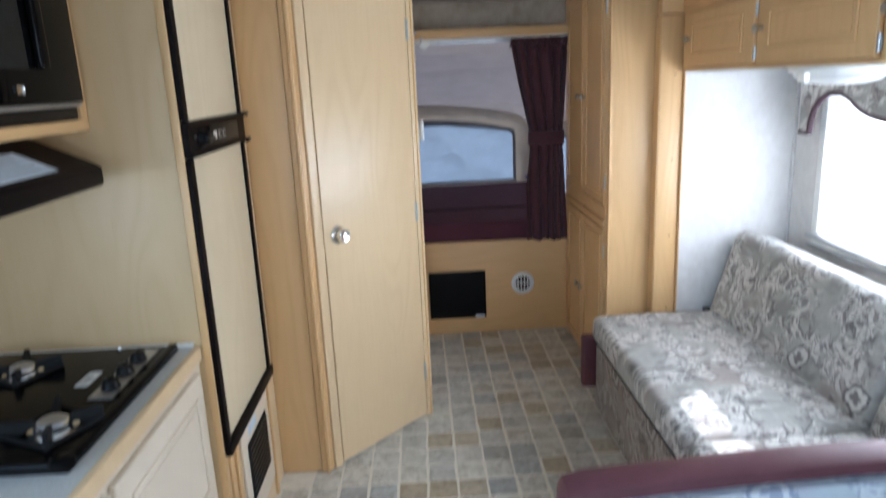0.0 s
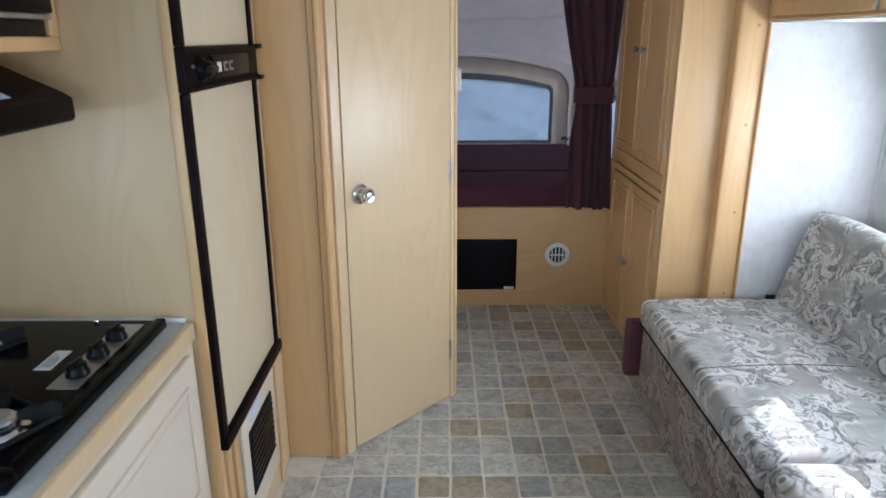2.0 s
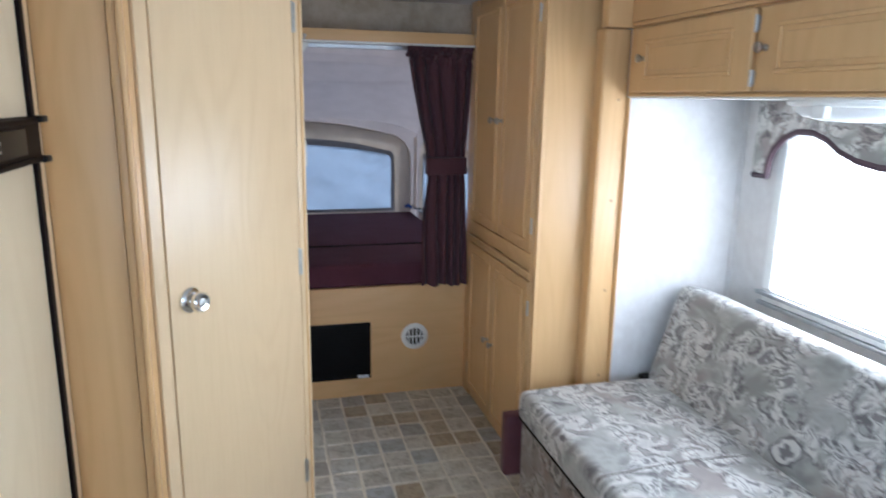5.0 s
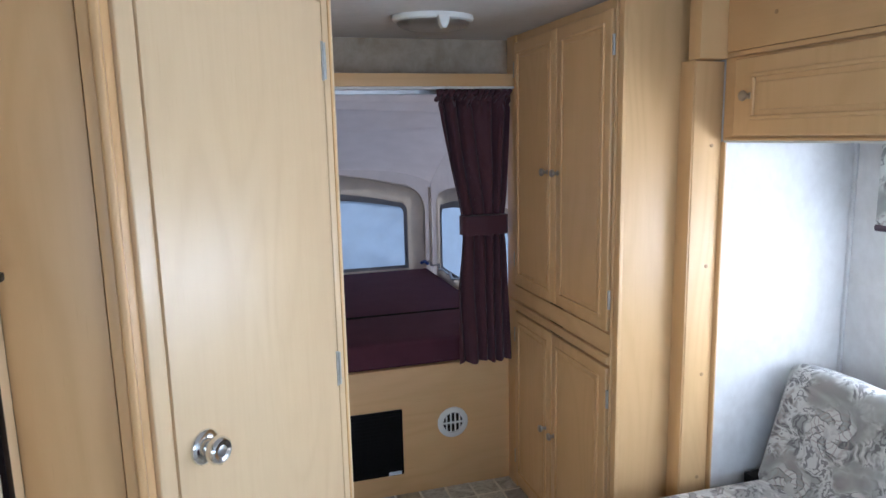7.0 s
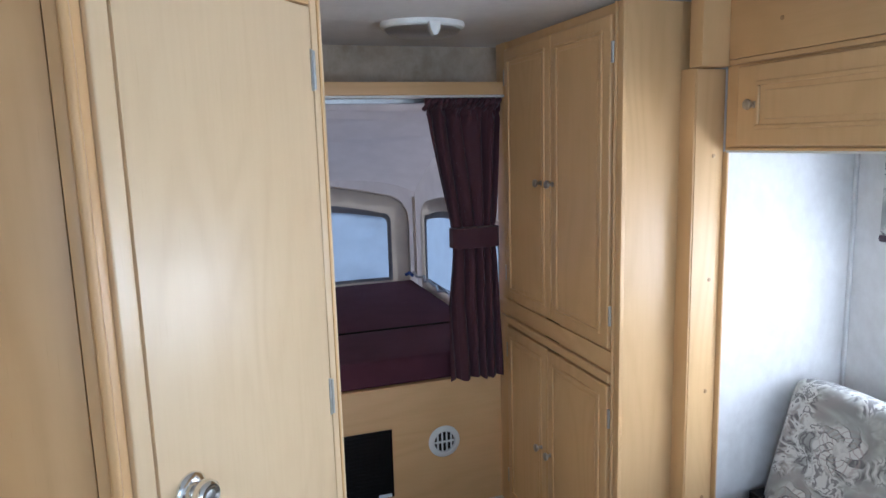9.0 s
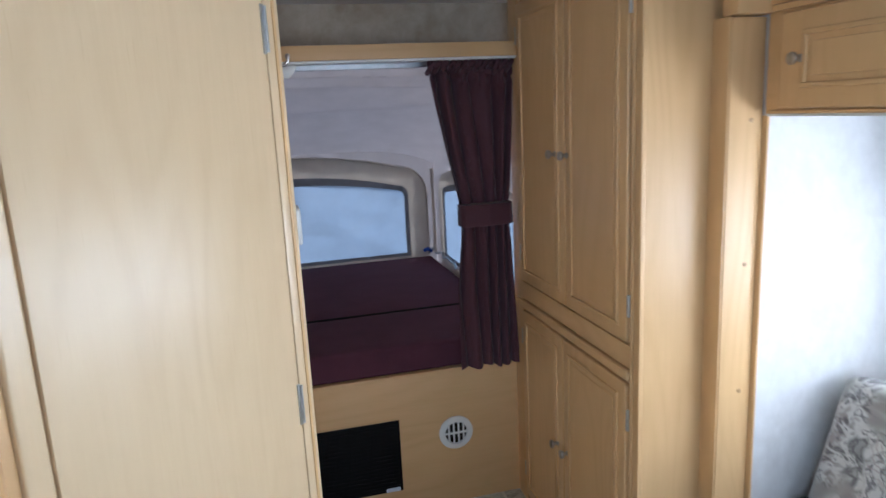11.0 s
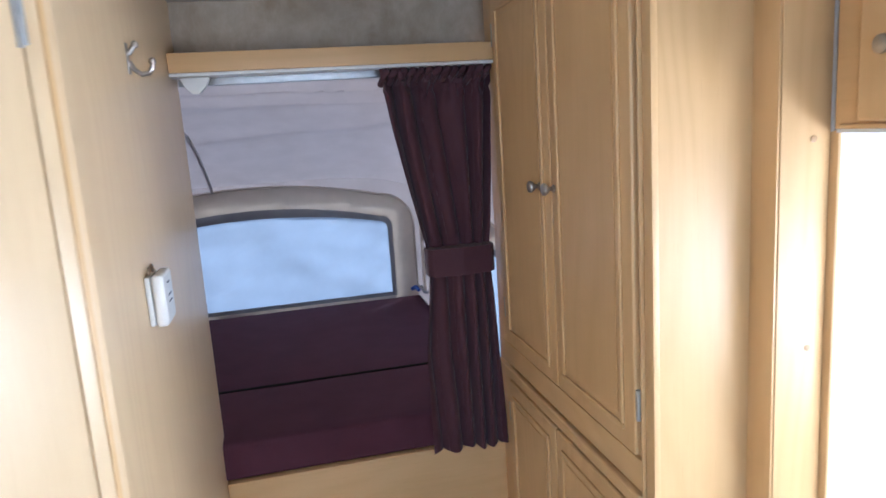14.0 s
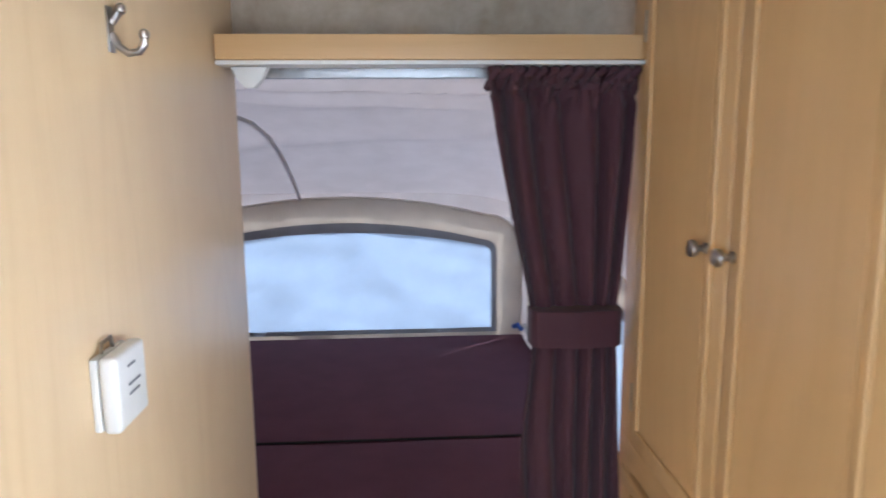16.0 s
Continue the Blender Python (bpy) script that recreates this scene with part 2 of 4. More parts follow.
WHITE_PLASTIC = plain("white_plastic", (0.78, 0.78, 0.75), 0.35, 0, 0.03, 15, 0.02)
COUNTER = plain("grey_counter_laminate", (0.52, 0.53, 0.51), 0.32, 0, 0.12, 140, 0.04)
PURPLE_VINYL = plain("maroon_vinyl", (0.115, 0.040, 0.052), 0.42, 0, 0.12, 18, 0.25)
VALANCE_EDGE = plain("dark_maroon_piping", (0.055, 0.026, 0.036), 0.45, 0, 0.12, 18, 0.2)
BED_CLOTH = dull(cloth("maroon_mattress_cloth", (0.088, 0.032, 0.046), 0.9, 0.08), 0.15)
BED_CLOTH.node_tree.nodes["Principled BSDF"].inputs["Sheen Weight"].default_value = 0.02
CURTAIN = dull(cloth("maroon_curtain_cloth", (0.078, 0.028, 0.037), 0.7, 0.06, 700), 0.25)
CANVAS = cloth("grey_tent_canvas", (0.62, 0.585, 0.585), 0.85, 0.05, 600, 0.36)
CANVAS_BAND = cloth("beige_tent_band", (0.70, 0.645, 0.58), 0.8, 0.06, 600, 0.40)
TENT_PANE = cloth("white_window_flap", (0.585, 0.65, 0.735), 0.6, 0.04, 300, 0.5)
MESH_EDGE = cloth("grey_window_binding", (0.32, 0.32, 0.34), 0.8, 0.1, 600, 0.3)
SEAT_COLOURS = ((0.26, 0.255, 0.232), (0.60, 0.585, 0.55), (0.095, 0.085, 0.09), (0.33, 0.27, 0.245))
SOFA_CLOTH = floral("sofa_seat_tapestry", *SEAT_COLOURS, (0, 1, 0), (1, 0, -1))
BACK_CLOTH = floral("sofa_back_tapestry", *SEAT_COLOURS, (0, 1, 0.13), (0.6, 0, 1))
# Bench tapestry with the kitchen window's cool light put into its blue tint.
BENCH_CLOTH = floral("bench_tapestry_cool_lit", (0.44, 0.51, 0.56), (0.67, 0.71, 0.74), (0.27, 0.31, 0.43), (0.50, 0.50, 0.57), (1, 0, 0), (0, 1, 1))
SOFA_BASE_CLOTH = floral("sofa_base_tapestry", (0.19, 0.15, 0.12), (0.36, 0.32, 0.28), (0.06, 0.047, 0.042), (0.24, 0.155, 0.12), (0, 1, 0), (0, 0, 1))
LABEL = plain("paper_label", (0.62, 0.70, 0.78), 0.6, 0, 0.1, 60)
INK = plain("grey_ink", (0.16, 0.17, 0.19), 0.7)
GROUT = plain("pale_grout", (0.72, 0.69, 0.60), 0.5, 0, 0.1, 30)
# Near-black painted as the shade in gaps and hollows; the sofa welt shares it.
DARK_GAP = dull(plain("dark_recess", (0.015, 0.013, 0.012), 0.8), 0.2)
GROUND = plain("gravel_ground", (0.56, 0.54, 0.50), 0.95, 0, 0.2, 3, 0.3)
SKIN = plain("white_outer_skin", (0.75, 0.75, 0.74), 0.4)
BLUE_PLASTIC = plain("blue_plastic", (0.03, 0.10, 0.45), 0.4)


def mottled(name, a, b_, rough=0.7):
    m, n, l, b = mat(name, rough)
    f = noise_tex(n, l, coords(n, l), 7, 5, 0.65, 0.6)
    g = noise_tex(n, l, coords(n, l, (1, 1, 0.6)), 34, 4, 0.6)
    c = mix(n, l, 0.35, ramp(n, l, f, [(0.32, a), (0.66, b_)]), ramp(n, l, g, [(0.35, a), (0.65, b_)]))
    l.new(c, b.inputs["Base Color"])
    bump(n, l, b, g, 0.08, 0.001)
    return m


WALLPAPER = mottled("mottled_wall_vinyl", (0.60, 0.57, 0.545), (0.73, 0.71, 0.69))
WALL_TAN = mottled("mottled_tan_vinyl", (0.36, 0.285, 0.195), (0.53, 0.46, 0.365))
CEILING = mottled("ceiling_vinyl", (0.52, 0.50, 0.48), (0.60, 0.58, 0.56))


def tile_material():
    m, n, l, b = mat("stone_print_vinyl", 0.42)
    oi = n.new("ShaderNodeObjectInfo")
    geo = n.new("ShaderNodeNewGeometry")
    add = n.new("ShaderNodeMath")
    add.operation = "ADD"
    l.new(oi.outputs["Random"], add.inputs[0])
    l.new(geo.outputs["Random Per Island"], add.inputs[1])
    fr = n.new("ShaderNodeMath")
    fr.operation = "FRACT"
    l.new(add.outputs[0], fr.inputs[0])
    base = ramp(n, l, fr.outputs[0], [(0.0, (0.610, 0.598, 0.537)), (0.22, (0.537, 0.537, 0.500)), (0.4, (0.620, 0.610, 0.537)), (0.52, (0.439, 0.458, 0.458)), (0.62, (0.488, 0.421, 0.311)),
                                      (0.74, (0.409, 0.415, 0.409)), (0.82, (0.573, 0.549, 0.488)), (0.90, (0.427, 0.360, 0.256)), (0.97, (0.378, 0.366, 0.336))])
    base.node.color_ramp.interpolation = "CONSTANT"
    v = coords(n, l, (1, 1, 1), 11)
    f = noise_tex(n, l, v, 16, 5, 0.6, 1.0)
    c = mix(n, l, 1.0, base, ramp(n, l, f, [(0.3, (0.62, 0.60, 0.56)), (0.5, (0.95, 0.95, 0.95)), (0.7, (1.12, 1.13, 1.15))]), "MULTIPLY")
    vein = noise_tex(n, l, coords(n, l, (1, 2.2, 1), 23), 26, 5, 0.6, 1.6)
    c = mix(n, l, ramp(n, l, vein, [(0.50, (0, 0, 0)), (0.62, (0.55, 0.55, 0.55))]), c, (0.22, 0.20, 0.165))
    l.new(c, b.inputs["Base Color"])
    bump(n, l, b, f, 0.12, 0.002)
    return m


TILE = tile_material()


def glass_material(name, tint, rough=0.0):
    m, n, l, b = mat(name, rough)
    b.inputs["Base Color"].default_value = (*tint, 1)
    b.inputs["Transmission Weight"].default_value, b.inputs["IOR"].default_value = 1.0, 1.45
    return m


GLASS = glass_material("window_glass", (0.98, 0.99, 0.99))
LENS = glass_material("frosted_lamp_lens", (0.9, 0.9, 0.88), 0.35)
SMOKED = dull(plain("smoked_oven_glass", (0.004, 0.004, 0.0045), 0.06, 0, 0.1, 30, 0), 0.05)
OPAL = cloth("opal_lamp_lens", (0.85, 0.85, 0.84), 0.3, 0.01, 100, 0.5)
SLAT = cloth("white_blind_slat", (0.96, 0.96, 0.96), 0.45, 0.01, 200, 0.88)


# ---- building helpers ----
def thing(name, at, label, category, group="", kind=""):
    ob = new(name)
    ob.empty_display_size = 0.05
    ob.location = at
    bpy.context.view_layer.update()
    return tagged(ob, label, category, group, kind)


def mesh_of(name, bm, material, smooth=True):
    bmesh.ops.recalc_face_normals(bm, faces=bm.faces)
    me = bpy.data.meshes.new(name)
    bm.to_mesh(me)
    bm.free()
    me.materials.append(material)
    if smooth:
        for p in me.polygons:
            p.use_smooth = True
        me.set_sharp_from_angle(angle=radians(38))
    return me


def whole(parent):
    m = Matrix.Translation(parent.location)
    return (whole(parent.parent) @ parent.matrix_parent_inverse @ m) if parent.parent else m


def part(name, bm, material, parent, label=""):
    """One mesh, laid out in world metres, under a thing or a part."""
    ob = new(name, mesh_of(name, bm, material))
    ob.parent = parent
    ob.matrix_parent_inverse = whole(parent).inverted()
    return tagged(ob, label)


def solid(name, bm, material, label, category, kind="", group=""):
    return tagged(new(name, mesh_of(name, bm, material)), label, category, group, kind)


def box(x0, x1, y0, y1, z0, z1, bevel=0.0, seg=2, m=None, bm=None):
    bm = bm or bmesh.new()
    mat_ = Matrix.LocRotScale(((x0 + x1) / 2, (y0 + y1) / 2, (z0 + z1) / 2), None, (abs(x1 - x0), abs(y1 - y0), abs(z1 - z0)))
    vs = bmesh.ops.create_cube(bm, size=1, matrix=mat_)["verts"]
    if bevel:
        es = list({e for v in vs for e in v.link_edges})
        got = bmesh.ops.bevel(bm, geom=es, offset=bevel, segments=seg, profile=0.6, affect="EDGES")
        vs = list({v for f in got["faces"] for v in f.verts} | {v for v in vs if v.is_valid})
    if m is not None:
        bmesh.ops.transform(bm, matrix=m, verts=vs)
    return bm


def lathe(profile, m, seg=24, bm=None):
    """A body of revolution round local z from (radius, height) pairs, placed by m."""
    bm = bm or bmesh.new()
    rings = []
    for r, h in profile:
        rings.append([bm.verts.new(m @ Vector((r * math.cos(a), r * math.sin(a), h))) for a in (2 * math.pi * k / seg for k in range(seg))])
    for a, b in zip(rings, rings[1:]):
        for k in range(seg):
            bm.faces.new((a[k], a[(k + 1) % seg], b[(k + 1) % seg], b[k]))
    bm.faces.new(rings[0][::-1])
    bm.faces.new(rings[-1])
    return bm


def prism(points, lo, hi, axis="y", bevel=0.0, m=None):
    """An outline of 2D points drawn out along an axis; the points give the other two coordinates in order."""
    bm = bmesh.new()

    def at(p, q):
        return {"x": (q, p[0], p[1]), "y": (p[0], q, p[1]), "z": (p[0], p[1], q)}[axis]
    a = [bm.verts.new(at(p, lo)) for p in points]
    b = [bm.verts.new(at(p, hi)) for p in points]
    bm.faces.new(a)
    bm.faces.new(b[::-1])
    k = len(points)
    for i in range(k):
        bm.faces.new((a[i], b[i], b[(i + 1) % k], a[(i + 1) % k]))
    if bevel:
        bmesh.ops.bevel(bm, geom=list(bm.edges), offset=bevel, segments=2, profile=0.6, affect="EDGES")
    if m is not None:
        bmesh.ops.transform(bm, matrix=m, verts=bm.verts)
    return bm


def tube(points, r, seg=8, bm=None):
    bm = bm or bmesh.new()
    pts = [Vector(p) for p in points]
    rings = []
    for i, p in enumerate(pts):
        d = (pts[min(i + 1, len(pts) - 1)] - pts[max(i - 1, 0)]).normalized()
        q = d.to_track_quat("Z", "Y").to_matrix()
        rings.append([bm.verts.new(p + q @ Vector((r * math.cos(a), r * math.sin(a), 0))) for a in (2 * math.pi * k / seg for k in range(seg))])
    for a, b in zip(rings, rings[1:]):
        for k in range(seg):
            bm.faces.new((a[k], a[(k + 1) % seg], b[(k + 1) % seg], b[k]))
    bm.faces.new(rings[0][::-1])
    bm.faces.new(rings[-1])
    return bm


def sheet(nu, nv, place):
    """A grid of (nu + 1) x (nv + 1) points placed by place(u, v), u and v from 0 to 1."""
    bm = bmesh.new()
    g = [[bm.verts.new(place(i / nu, j / nv)) for j in range(nv + 1)] for i in range(nu + 1)]
    for i in range(nu):
        for j in range(nv):
            bm.faces.new((g[i][j], g[i + 1][j], g[i + 1][j + 1], g[i][j + 1]))
    return bm


def thicken(bm, t):
    bmesh.ops.recalc_face_normals(bm, faces=bm.faces)
    bmesh.ops.solidify(bm, geom=list(bm.faces), thickness=t)
    return bm


def knob(parent, at, out, material=PEWTER, r=0.0145):
    m = Matrix.Translation(at) @ Vector(out).to_track_quat("Z", "Y").to_matrix().to_4x4()
    return part("knob", lathe([(r * 0.62, 0), (r * 0.62, 0.003), (r * 0.36, 0.006), (r * 0.36, 0.013), (r * 0.8, 0.018), (r, 0.023), (r * 0.93, 0.028), (r * 0.5, 0.031)], m, 18),
                material, parent, "small pewter knob")


def panel_door(parent, m, w, h, material=MAPLE, edge=0.055, name="door", side=None):
    """A framed door with a raised field. Local x: width, z: height, -y: out of the cabinet."""
    d = part(name, box(0, w, -0.018, 0, 0, h, 0.006, 3, m), material, parent)
    bm = bmesh.new()
    e, f = edge, side or edge
    for c, e2 in ((e - 0.012, e), (h - e, h - e + 0.012)):
        box(f - 0.012, w - f + 0.012, -0.0245, -0.0175, c, e2, 0.003, 3, m, bm)
    for a, b_ in ((f - 0.012, f), (w - f, w - f + 0.012)):
        box(a, b_, -0.0245, -0.0175, e, h - e, 0.003, 3, m, bm)
    part("moulding", bm, material, d)
    part("field", box(f + 0.014, w - f - 0.014, -0.0205, -0.0178, e + 0.014, h - e - 0.014, 0.0012, 1, m), material, d)
    return d


def hinge(parent, at, out, up=0.03):
    """A small barrel hinge: barrel and leaf."""
    o = Vector(out)
    bm = tube([Vector(at) + o * 0.006 - Vector((0, 0, up)), Vector(at) + o * 0.006 + Vector((0, 0, up))], 0.0055, 10)
    side = o.cross(Vector((0, 0, 1)))
    c = Vector(at)
    a, b_ = c - side * 0.009, c + side * 0.009 + o * 0.003
    box(min(a.x, b_.x), max(a.x, b_.x), min(a.y, b_.y), max(a.y, b_.y), c.z - up * 0.8, c.z + up * 0.8, 0, 1, None, bm)
    return part("hinge", bm, STEEL, parent, "bright steel hinge")


# ---- the shell ----
CEIL = 1.96
XL, XR, YB, YF = -1.075, 1.36, -2.3, 3.853
solid("ground", box(-600, 600, -600, 600, -0.72, -0.70), GROUND, "pale gravel ground outside the trailer", "ground", "structure")
floor = thing("floor", (0.3, 1, 0), "grey and tan square stone-look vinyl floor", "floor", "", "structure")
part("subfloor", box(XL - 0.05, XR + 0.05, YB - 0.05, YF + 0.05, -0.06, -0.0025), GROUT, floor)
solid("ceiling", box(XL - 0.06, XR + 0.06, YB - 0.06, 4.02, CEIL, CEIL + 0.05), CEILING, "mottled pale grey vinyl ceiling panels", "ceiling", "structure")

# kitchen wall with its window opening
bm = box(XL - 0.05, XL, YB - 0.05, -0.65, -0.05, CEIL)
box(XL - 0.05, XL, 0.35, 3.98, -0.05, CEIL, bm=bm)
box(XL - 0.05, XL, -0.65, 0.35, -0.05, 1.0, bm=bm)
box(XL - 0.05, XL, -0.65, 0.35, 1.55, CEIL, bm=bm)
solid("wall_west", bm, WALLPAPER, "pale mottled vinyl wall behind the kitchen", "wall", "structure")
# slide-out side: the wall has a wide opening for the slide-out
bm = box(XR, XR + 0.05, 2.905, 3.98, -0.05, CEIL)
box(XR, XR + 0.05, YB - 0.05, 0.40, -0.05, CEIL, bm=bm)
box(XR, XR + 0.05, 0.40, 2.905, 1.90, CEIL, bm=bm)
solid("wall_east", bm, WALLPAPER, "pale mottled vinyl side wall round the slide-out", "wall", "structure")
bm = box(XL, -0.6, YB - 0.05, YB, -0.05, CEIL)
box(1.1, XR, YB - 0.05, YB, -0.05, CEIL, bm=bm)
box(-0.6, 1.1, YB - 0.05, YB, -0.05, 0.9, bm=bm)
box(-0.6, 1.1, YB - 0.05, YB, 1.8, CEIL, bm=bm)
solid("wall_south", bm, WALLPAPER, "pale mottled vinyl rear wall with a window opening", "wall", "structure")
# above the bunk opening, and the wall beside it
solid("wall_north", box(0.05, 1.36, 3.934, 3.98, 1.80, CEIL), WALL_TAN, "mottled tan vinyl wall above the bunk shelf", "wall", "structure")
solid("wall_north_side", box(XL, 0.145, 3.87, 3.92, -0.05, CEIL), WALL_TAN, "plain end wall of the bathroom", "wall", "structure")

# slide-out box
SX, SY0, SY1, SZ = 1.86, 0.45, 2.875, 1.90
solid("slide_floor", box(1.36, SX + 0.05, SY0, SY1, -0.06, -0.004), GROUT, "floor of the slide-out under the sofa", "floor", "structure")
solid("slide_wall_north", box(1.345, SX + 0.05, SY1, SY1 + 0.03, -0.004, SZ), WALLPAPER, "white mottled vinyl end wall of the slide-out", "wall", "structure")
solid("slide_wall_south", box(1.36, SX + 0.05, SY0 - 0.03, SY0, -0.004, SZ), WALLPAPER, "white mottled vinyl end wall of the slide-out", "wall", "structure")
solid("slide_ceiling", box(1.36, SX + 0.05, SY0 - 0.03, SY1 + 0.03, SZ + 0.003, SZ + 0.04), CEILING, "ceiling panel of the slide-out", "ceiling", "structure")
WY0, WY1, WZ0, WZ1 = 1.02, 2.64, 0.84, 1.44
bm = box(SX, SX + 0.05, WY1, SY1, -0.004, SZ)
box(SX, SX + 0.05, SY0, WY0, -0.004, SZ, bm=bm)
box(SX, SX + 0.05, WY0, WY1, -0.004, WZ0, bm=bm)
box(SX, SX + 0.05, WY0, WY1, WZ1, SZ, bm=bm)
solid("slide_wall_east", bm, WALLPAPER, "white mottled vinyl wall with the wide window", "wall", "structure")
solid("slide_corner_trim", box(SX - 0.012, SX, SY1 - 0.012, SY1, 0.4, 1.53, 0.004), WALLPAPER, "slim pale corner strip", "trim", "structure")

win = thing("window_1", (SX, 1.83, WZ0), "wide slide-out window in a white aluminium frame", "window", "", "structure")
part("frame", box(SX - 0.018, SX + 0.052, WY0 - 0.02, WY1 + 0.02, WZ0 - 0.045, WZ0, 0.006), WHITE_PLASTIC, win)
part("frame", box(SX - 0.012, SX + 0.052, WY0 - 0.02, WY1 + 0.02, WZ1, WZ1 + 0.03, 0.004), WHITE_PLASTIC, win)
part("frame", box(SX - 0.014, SX + 0.052, WY1 - 0.012, WY1 + 0.03, WZ0 + 0.001, WZ1 - 0.001, 0.005), WHITE_PLASTIC, win)
part("frame", box(SX - 0.014, SX + 0.052, WY0 - 0.03, WY0 + 0.012, WZ0 + 0.001, WZ1 - 0.001, 0.005), WHITE_PLASTIC, win)
part("sill", box(SX - 0.035, SX - 0.001, WY0 - 0.03, WY1 + 0.04, WZ0 - 0.022, WZ0 - 0.006, 0.006), ALUMINIUM, win, "grey aluminium sill lip")
part("sill", box(SX - 0.026, SX - 0.001, WY0 - 0.03, WY1 + 0.04, WZ0 - 0.062, WZ0 - 0.046, 0.006), ALUMINIUM, win, "grey aluminium sill lip")
pane = part("pane", box(SX + 0.034, SX + 0.038, WY0, WY1, WZ0, WZ1), GLASS, win)
pane.visible_shadow = False

blind = thing("window_blind", (SX - 0.03, 1.83, WZ0), "white slatted blind let down over the window", "blind")
k = 0
z = WZ0 + 0.02
while z < WZ1 - 0.01:
    sun_gap = 0.985 < z < 1.045 or 1.115 < z < 1.195
    tilt = 41 if sun_gap else -58
    if sun_gap and k % 3:  # slats left out to shape the sun patches on the sofa
        z += 0.0235
        k += 1
        continue
    part("slat", box(-0.0125, 0.0125, WY0 + 0.015, WY1 - 0.016 + 0.004 * math.sin(k * 1.7), -0.0006, 0.0006, 0, 1, pose(SX - 0.008, 0, z, 0, -tilt, 0)), SLAT, blind)
    z += 0.0235
    k += 1
part("head_rail", box(SX - 0.028, SX + 0.012, WY0 + 0.015, WY1 - 0.016, WZ1 - 0.012, WZ1 - 0.001, 0.003), WHITE_PLASTIC, blind)


# scalloped valance with a maroon edge
def scallop():
    half = [(2.72, 1.262), (2.655, 1.262), (2.65, 1.315), (2.63, 1.36), (2.59, 1.40), (2.53, 1.425), (2.46, 1.425), (2.40, 1.405), (2.34, 1.37), (2.28, 1.35), (2.20, 1.338),
            (2.12, 1.337), (2.06, 1.35), (2.04, 1.325), (2.0, 1.295), (1.94, 1.285), (1.88, 1.295), (1.83, 1.335)]
    return half + [(3.66 - y, z_) for y, z_ in half[-2::-1]]


edge_line = scallop()
val = thing("window_valance", (1.80, 1.83, 1.5), "scalloped tapestry valance edged in maroon vinyl", "valance")
bm = bmesh.new()
for x_ in (1.785, 1.80):
    for y_, z_ in edge_line:
        bm.verts.new((x_, y_, z_))
        bm.verts.new((x_, y_, 1.522))
bm.verts.ensure_lookup_table()
c_ = len(edge_line)
for i in range(c_ - 1):
    a_, b_, d_, e_ = 2 * i, 2 * i + 2, 2 * c_ + 2 * i, 2 * c_ + 2 * i + 2
    for q in ((a_, b_, b_ + 1, a_ + 1), (d_, d_ + 1, e_ + 1, e_), (a_, d_, e_, b_), (a_ + 1, b_ + 1, e_ + 1, d_ + 1)):
        bm.faces.new([bm.verts[w] for w in q])
part("board", bm, BACK_CLOTH, val)
part("edging", tube([(1.7925, y_, z_) for y_, z_ in edge_line], 0.0125, 8), VALANCE_EDGE, val, "maroon vinyl edging")
part("return_board", box(1.801, SX - 0.016, 2.705, 2.718, 1.27, 1.522, 0.003), BACK_CLOTH, val)

# ---- kitchen ----
KY = 1.70  # the tall panel beside the fridge
KX = -0.458
end_panel = solid("tall_side_panel", box(XL, KX + 0.008, KY, KY + 0.02, 0.0, CEIL, 0.002), MAPLE_HALF_LIT, "tall maple panel beside the refrigerator, coloured as half lit", "panel", "structure")
solid("panel_edge_trim", box(KX + 0.009, -0.428, KY - 0.004, KY + 0.024, 0.0, CEIL, 0.003), MAPLE, "maple edge strip of the tall panel", "trim", "structure")

counter = thing("kitchen_counter", (-0.76, 0.7, 0.80), "grey laminate worktop with a maple front edge", "counter")
part("worktop", box(XL + 0.002, KX - 0.012, -0.8, KY - 0.002, 0.812, 0.846, 0.003), COUNTER, counter)
part("front_edge", box(KX - 0.0115, KX + 0.006, -0.8, KY - 0.006, 0.806, 0.848, 0.004), MAPLE_LIT, counter, "maple front edge")
part("end_strip", box(XL + 0.002, KX - 0.012, KY - 0.012, KY - 0.001, 0.8462, 0.858, 0.003), WHITE_PLASTIC, counter, "white sealing strip")

base = thing("kitchen_base_cabinet", (-0.76, 0.7, 0), "maple base cabinet with raised doors, whitened as by window light", "cabinet")
part("body", box(XL + 0.004, KX - 0.006, -0.78, KY - 0.003, 0.09, 0.804), LIT_CAB, base)
part("plinth", box(XL + 0.01, KX - 0.045, -0.78, KY - 0.003, 0.0, 0.088), MAPLE_Y, base)
TURN_E = Matrix.Rotation(radians(90), 4, "Z")  # local -y faces east (+x)
TURN_W = Matrix.Rotation(radians(-90), 4, "Z")
for y0, w_, z0, h_, ky, kz in ((1.115, 0.535, 0.40, 0.385, 1.175, 0.515), (1.115, 0.535, 0.10, 0.285, 1.175, 0.30), (0.565, 0.53, 0.10, 0.685, 0.64, 0.60), (0.015, 0.53, 0.10, 0.685, 0.1, 0.64)):
    d = panel_door(base, Matrix.Translation((KX - 0.006, y0, z0)) @ TURN_E, w_, h_, LIT_CAB, 0.065)
    knob(d, (KX + 0.0165, ky, kz), (1, 0, 0), CHROME)

